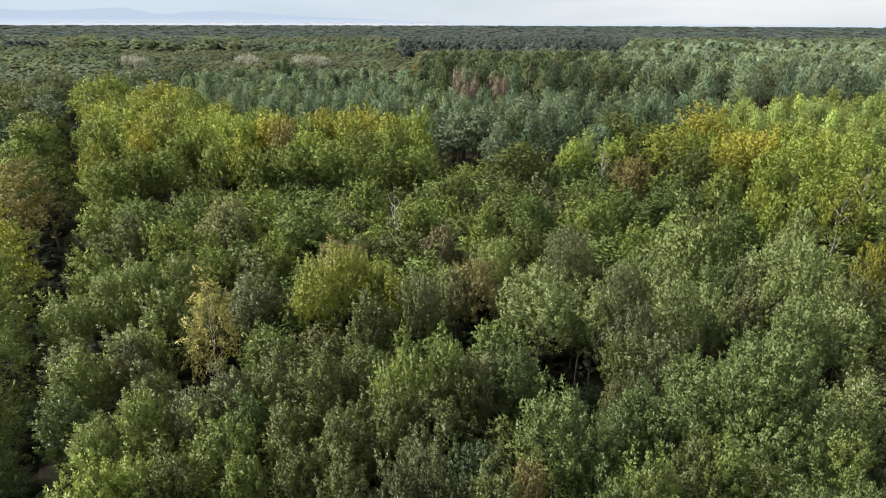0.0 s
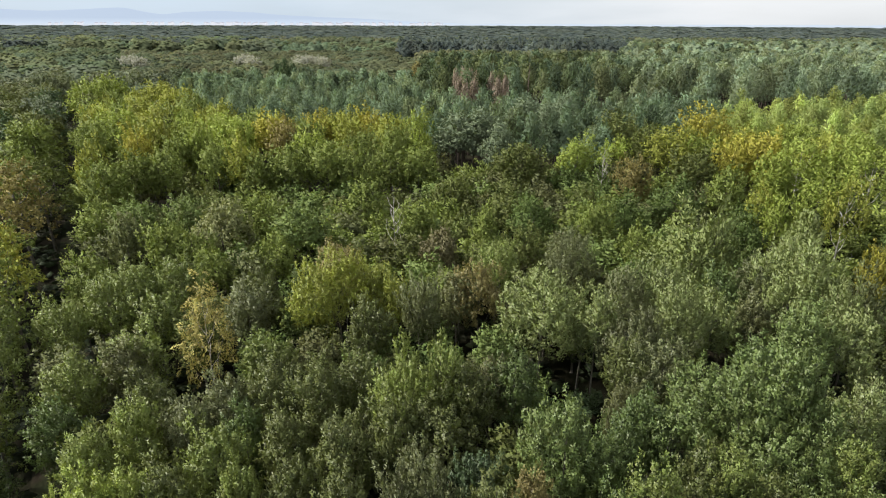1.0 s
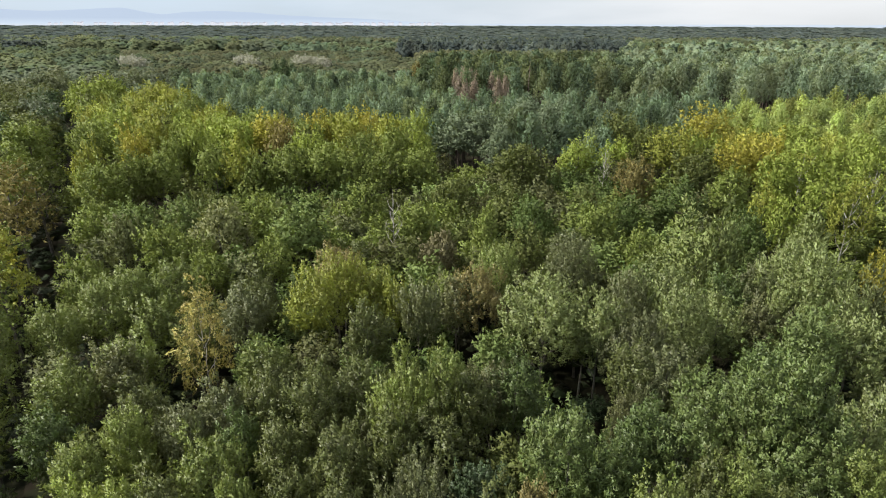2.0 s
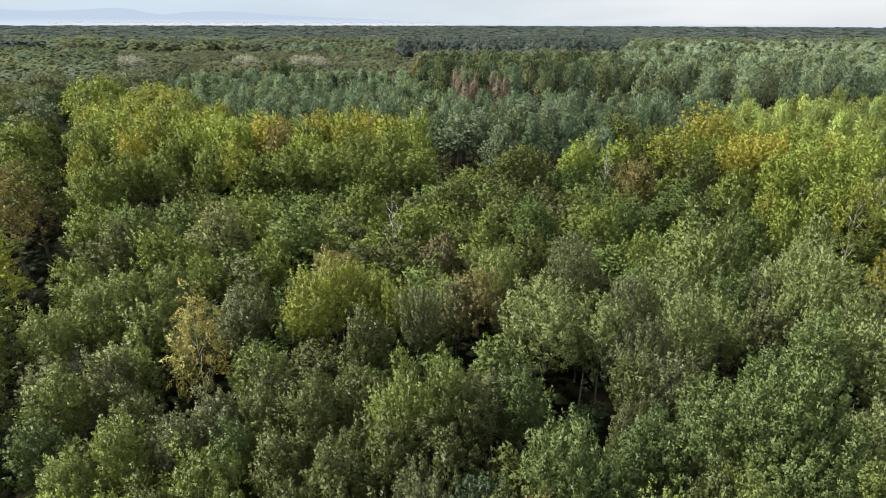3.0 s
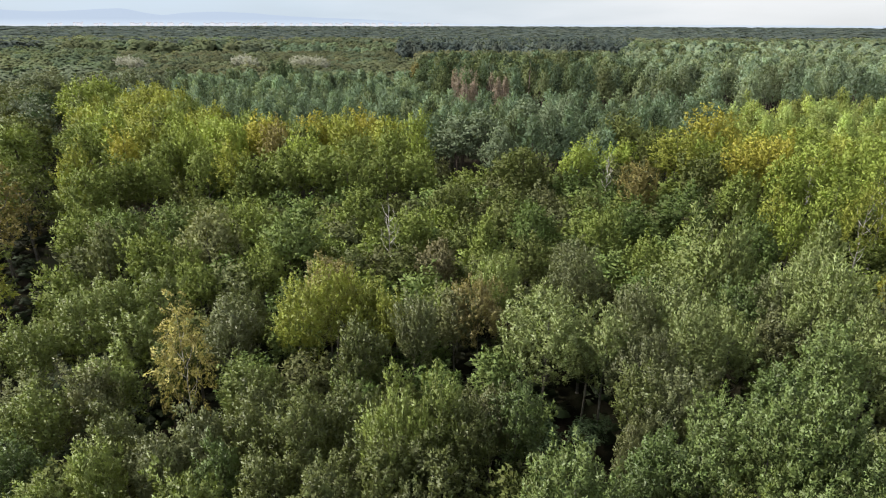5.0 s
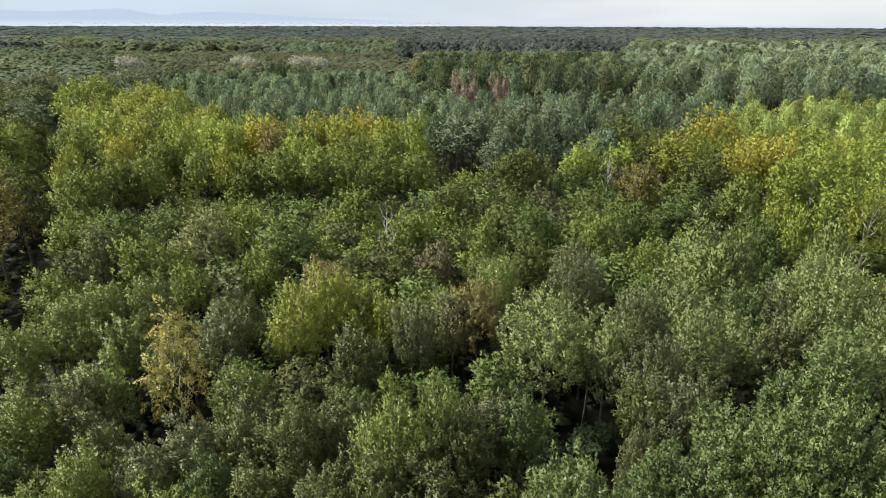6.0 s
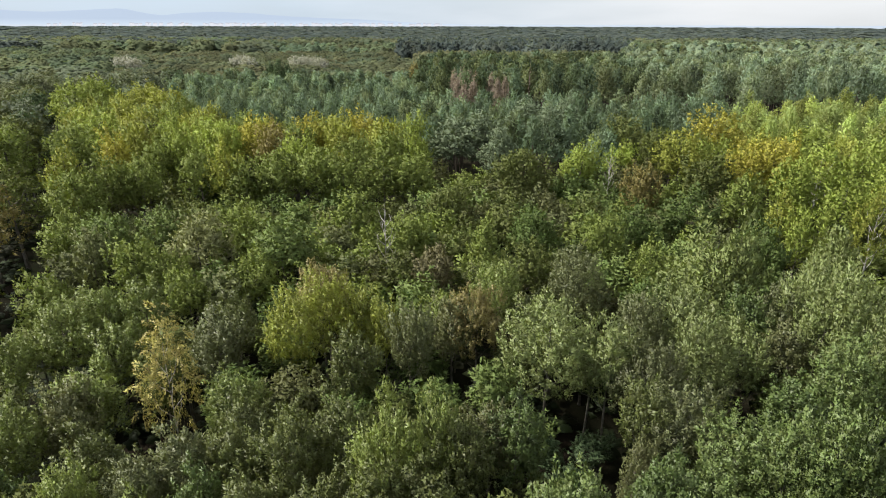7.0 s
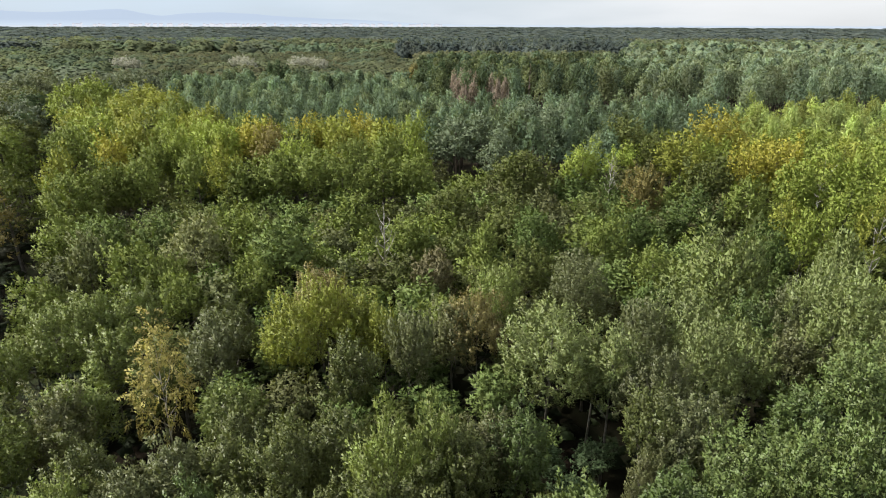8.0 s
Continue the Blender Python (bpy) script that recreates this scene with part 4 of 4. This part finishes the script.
far_wood("mixed_wood", "dark broadleaf forest reaching far", spots, rng, "dome", 15.5, 21.5, 7.5, 11.5, MIXED + HAZE_GREYS)
spots, rng = scatter(15, 580, 720, -0.27, -0.06, 9.0)
far_wood("pine_wood", "far green strip of pine forest", spots, rng, "pine", 13.5, 17.5, 5.2, 7, TEALS + YOUNG)
spots, rng = scatter(16, 480, 700, -0.06, 0.30, 8.5)
far_wood("pine_wood", "far dark blue-green pine forest", spots, rng, "pine", 20, 23.5, 4.6, 6.4, HAZE_GREYS)
spots, rng = scatter(23, 720, 800, -0.27, 0.30, 12.0)
far_wood("mixed_wood", "far olive strip of broadleaf trees", spots, rng, "dome", 15.5, 20.5, 7.5, 10.5, MIXED + YOUNG)
spots, rng = scatter(18, 560, 800, 0.30, 0.78, 12.0)
far_wood("young_wood", "far yellowish strip of broadleaf trees", spots, rng, "dome", 16.5, 21, 7.5, 10.5, YELLOWS + MIXED)

# the land rises gently towards the horizon, and the tree tops with it
rng = np.random.default_rng(9)
spots = []
r = 795.0
while r < 3200:
    step = 13.5 * (r / 795) ** 1.25
    turn = np.arange(-0.70, 0.70, step / r)
    away = r + rng.uniform(-0.6, 0.6, len(turn)) * step
    turn = turn + rng.uniform(-0.5, 0.5, len(turn)) * step / r
    rise = 4.0 * np.clip((away - 1400) / 1800, 0, 1)
    spots.append(np.stack((np.sin(turn) * away, np.cos(turn) * away, rng.uniform(17.0, 19.2, len(turn)) + rise, rng.uniform(0.8, 1.35, len(turn)) * step), axis=1))
    r += step * 1.05
wood("far_forest", "dark haze-greyed forest stretching to the horizon", np.concatenate(spots), "dome", 5, 10, 0.34, 0.16, HAZE_GREYS, 33, False, False)


# ---- the same stand below and behind the camera ----
rng = np.random.default_rng(32)
grid = [(x + rng.uniform(-1.6, 1.6), y + rng.uniform(-1.6, 1.6)) for x in np.arange(-46, 47, 4.4) for y in np.arange(-44, 17, 4.4)]
spots = np.array([(x, y) for x, y in grid if abs(x - track_x(y)) > 2.6 and open_spot(x, y, 1.2)])
near_tones = ("OLIVE", "GREEN", "FRESH", "GREY")
thicket("broadleaf_wood", "close-grown olive and green young broadleaf trees", [("dome", x, y, rng.uniform(10, 14.5), rng.uniform(2.3, 3.2), near_tones[rng.integers(4)], "low") for x, y in spots])

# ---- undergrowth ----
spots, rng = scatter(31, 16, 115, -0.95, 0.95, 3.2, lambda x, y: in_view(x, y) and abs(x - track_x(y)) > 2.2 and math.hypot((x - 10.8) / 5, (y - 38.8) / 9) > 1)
# leaf tints far below the crowns', with the gloom under the trees put in
wood("undergrowth", "low bramble and hazel undergrowth on the forest floor, darkened for shade", dressed(spots, rng, 1.0, 4.2, 1.2, 1.9), "round", 6, 48, 0.22, 0.07, [(0.025, 0.035, 0.013), (0.03, 0.032, 0.015), (0.022, 0.03, 0.011)], 17, False, False)


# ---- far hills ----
# a distant surface with an even glow of its own that stands for haze
def far_glow_material(name, colour, strength):
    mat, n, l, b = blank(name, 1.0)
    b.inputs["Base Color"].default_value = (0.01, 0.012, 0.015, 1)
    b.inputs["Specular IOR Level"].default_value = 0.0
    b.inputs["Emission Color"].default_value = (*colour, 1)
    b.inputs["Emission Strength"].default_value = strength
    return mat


HILLS = far_glow_material("far_hills", (0.341, 0.396, 0.473), 1.0)
# haze put into the glow: paler towards the foot of the hills
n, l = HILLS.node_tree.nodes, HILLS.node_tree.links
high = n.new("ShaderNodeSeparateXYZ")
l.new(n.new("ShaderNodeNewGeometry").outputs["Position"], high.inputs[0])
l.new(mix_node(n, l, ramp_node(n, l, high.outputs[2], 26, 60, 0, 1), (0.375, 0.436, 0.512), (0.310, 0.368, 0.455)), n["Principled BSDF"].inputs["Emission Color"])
PLAIN = far_glow_material("far_plain", (0.401, 0.443, 0.499), 1.0)


def bell(t, c, w):
    return math.exp(-((t - c) / w) ** 2)


def ease(t, a, c):
    f = min(1.0, max(0.0, (t - a) / (c - a)))
    return f * f * (3 - 2 * f)


def hill_range(name, label, away, height, material):
    verts, faces = [], []
    for k in range(241):
        turn = -0.85 + 1.7 * k / 240
        h = height(turn)
        for back, f in ((0, 0.0), (120, 0.55), (260, 0.9), (380, 1.0)):
            r = away + back
            verts.append((math.sin(turn) * r, math.cos(turn) * r, -2 + h * f))
    for k in range(240):
        faces += [(k * 4 + s, k * 4 + 4 + s, k * 4 + 5 + s, k * 4 + 1 + s) for s in range(3)]
    return tagged(sheet(name, verts, faces, material), label, "hills", kind="structure")


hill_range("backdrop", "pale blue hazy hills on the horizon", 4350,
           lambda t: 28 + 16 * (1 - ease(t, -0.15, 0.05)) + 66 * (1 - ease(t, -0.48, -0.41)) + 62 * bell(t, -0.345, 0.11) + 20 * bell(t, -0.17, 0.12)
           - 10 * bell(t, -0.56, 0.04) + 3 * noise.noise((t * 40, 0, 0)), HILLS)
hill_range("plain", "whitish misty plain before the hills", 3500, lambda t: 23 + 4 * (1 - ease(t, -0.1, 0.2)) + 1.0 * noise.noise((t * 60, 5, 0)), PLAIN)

# the far town: plain blocks with gabled roofs, a few pixels each
towns = random.Random(5)
bodies, roofs = [], []
for k in range(150):
    turn = -0.56 + 0.56 * towns.random() ** 0.8
    r = 3480 - towns.uniform(0, 40)
    x, y = math.sin(turn) * r, math.cos(turn) * r
    w, d, h, base = towns.uniform(3, 9), 5.0, towns.uniform(2, 4.5), towns.uniform(24, 31)
    q = [(x - w, y - d, base), (x + w, y - d, base), (x + w, y - d, base + h), (x - w, y - d, base + h)]
    g = [(x - w, y + d, base), (x + w, y + d, base), (x + w, y + d, base + h), (x - w, y + d, base + h)]
    bodies += [q, g, [q[0], q[3], g[3], g[0]], [q[1], q[2], g[2], g[1]]]
    a, c = (x - w, y, base + h + 3), (x + w, y, base + h + 3)
    roofs += [[q[3], q[2], c, a], [g[3], g[2], c, a]]
    bodies += [[(x - w, y - d, -2), (x + w, y - d, -2), q[1], q[0]]]
# walls and roofs glow in pale haze colours instead of being lit
town = tagged(new("far_town", facets("far_town", np.array(bodies), far_glow_material("far_walls", (0.470, 0.485, 0.525), 1.0))), "tiny pale houses of a distant town", "town", kind="stuff")
tops = new("roofs", facets("roofs", np.array(roofs), far_glow_material("far_roofs", (0.307, 0.307, 0.350), 1.0)))
tops.parent = town
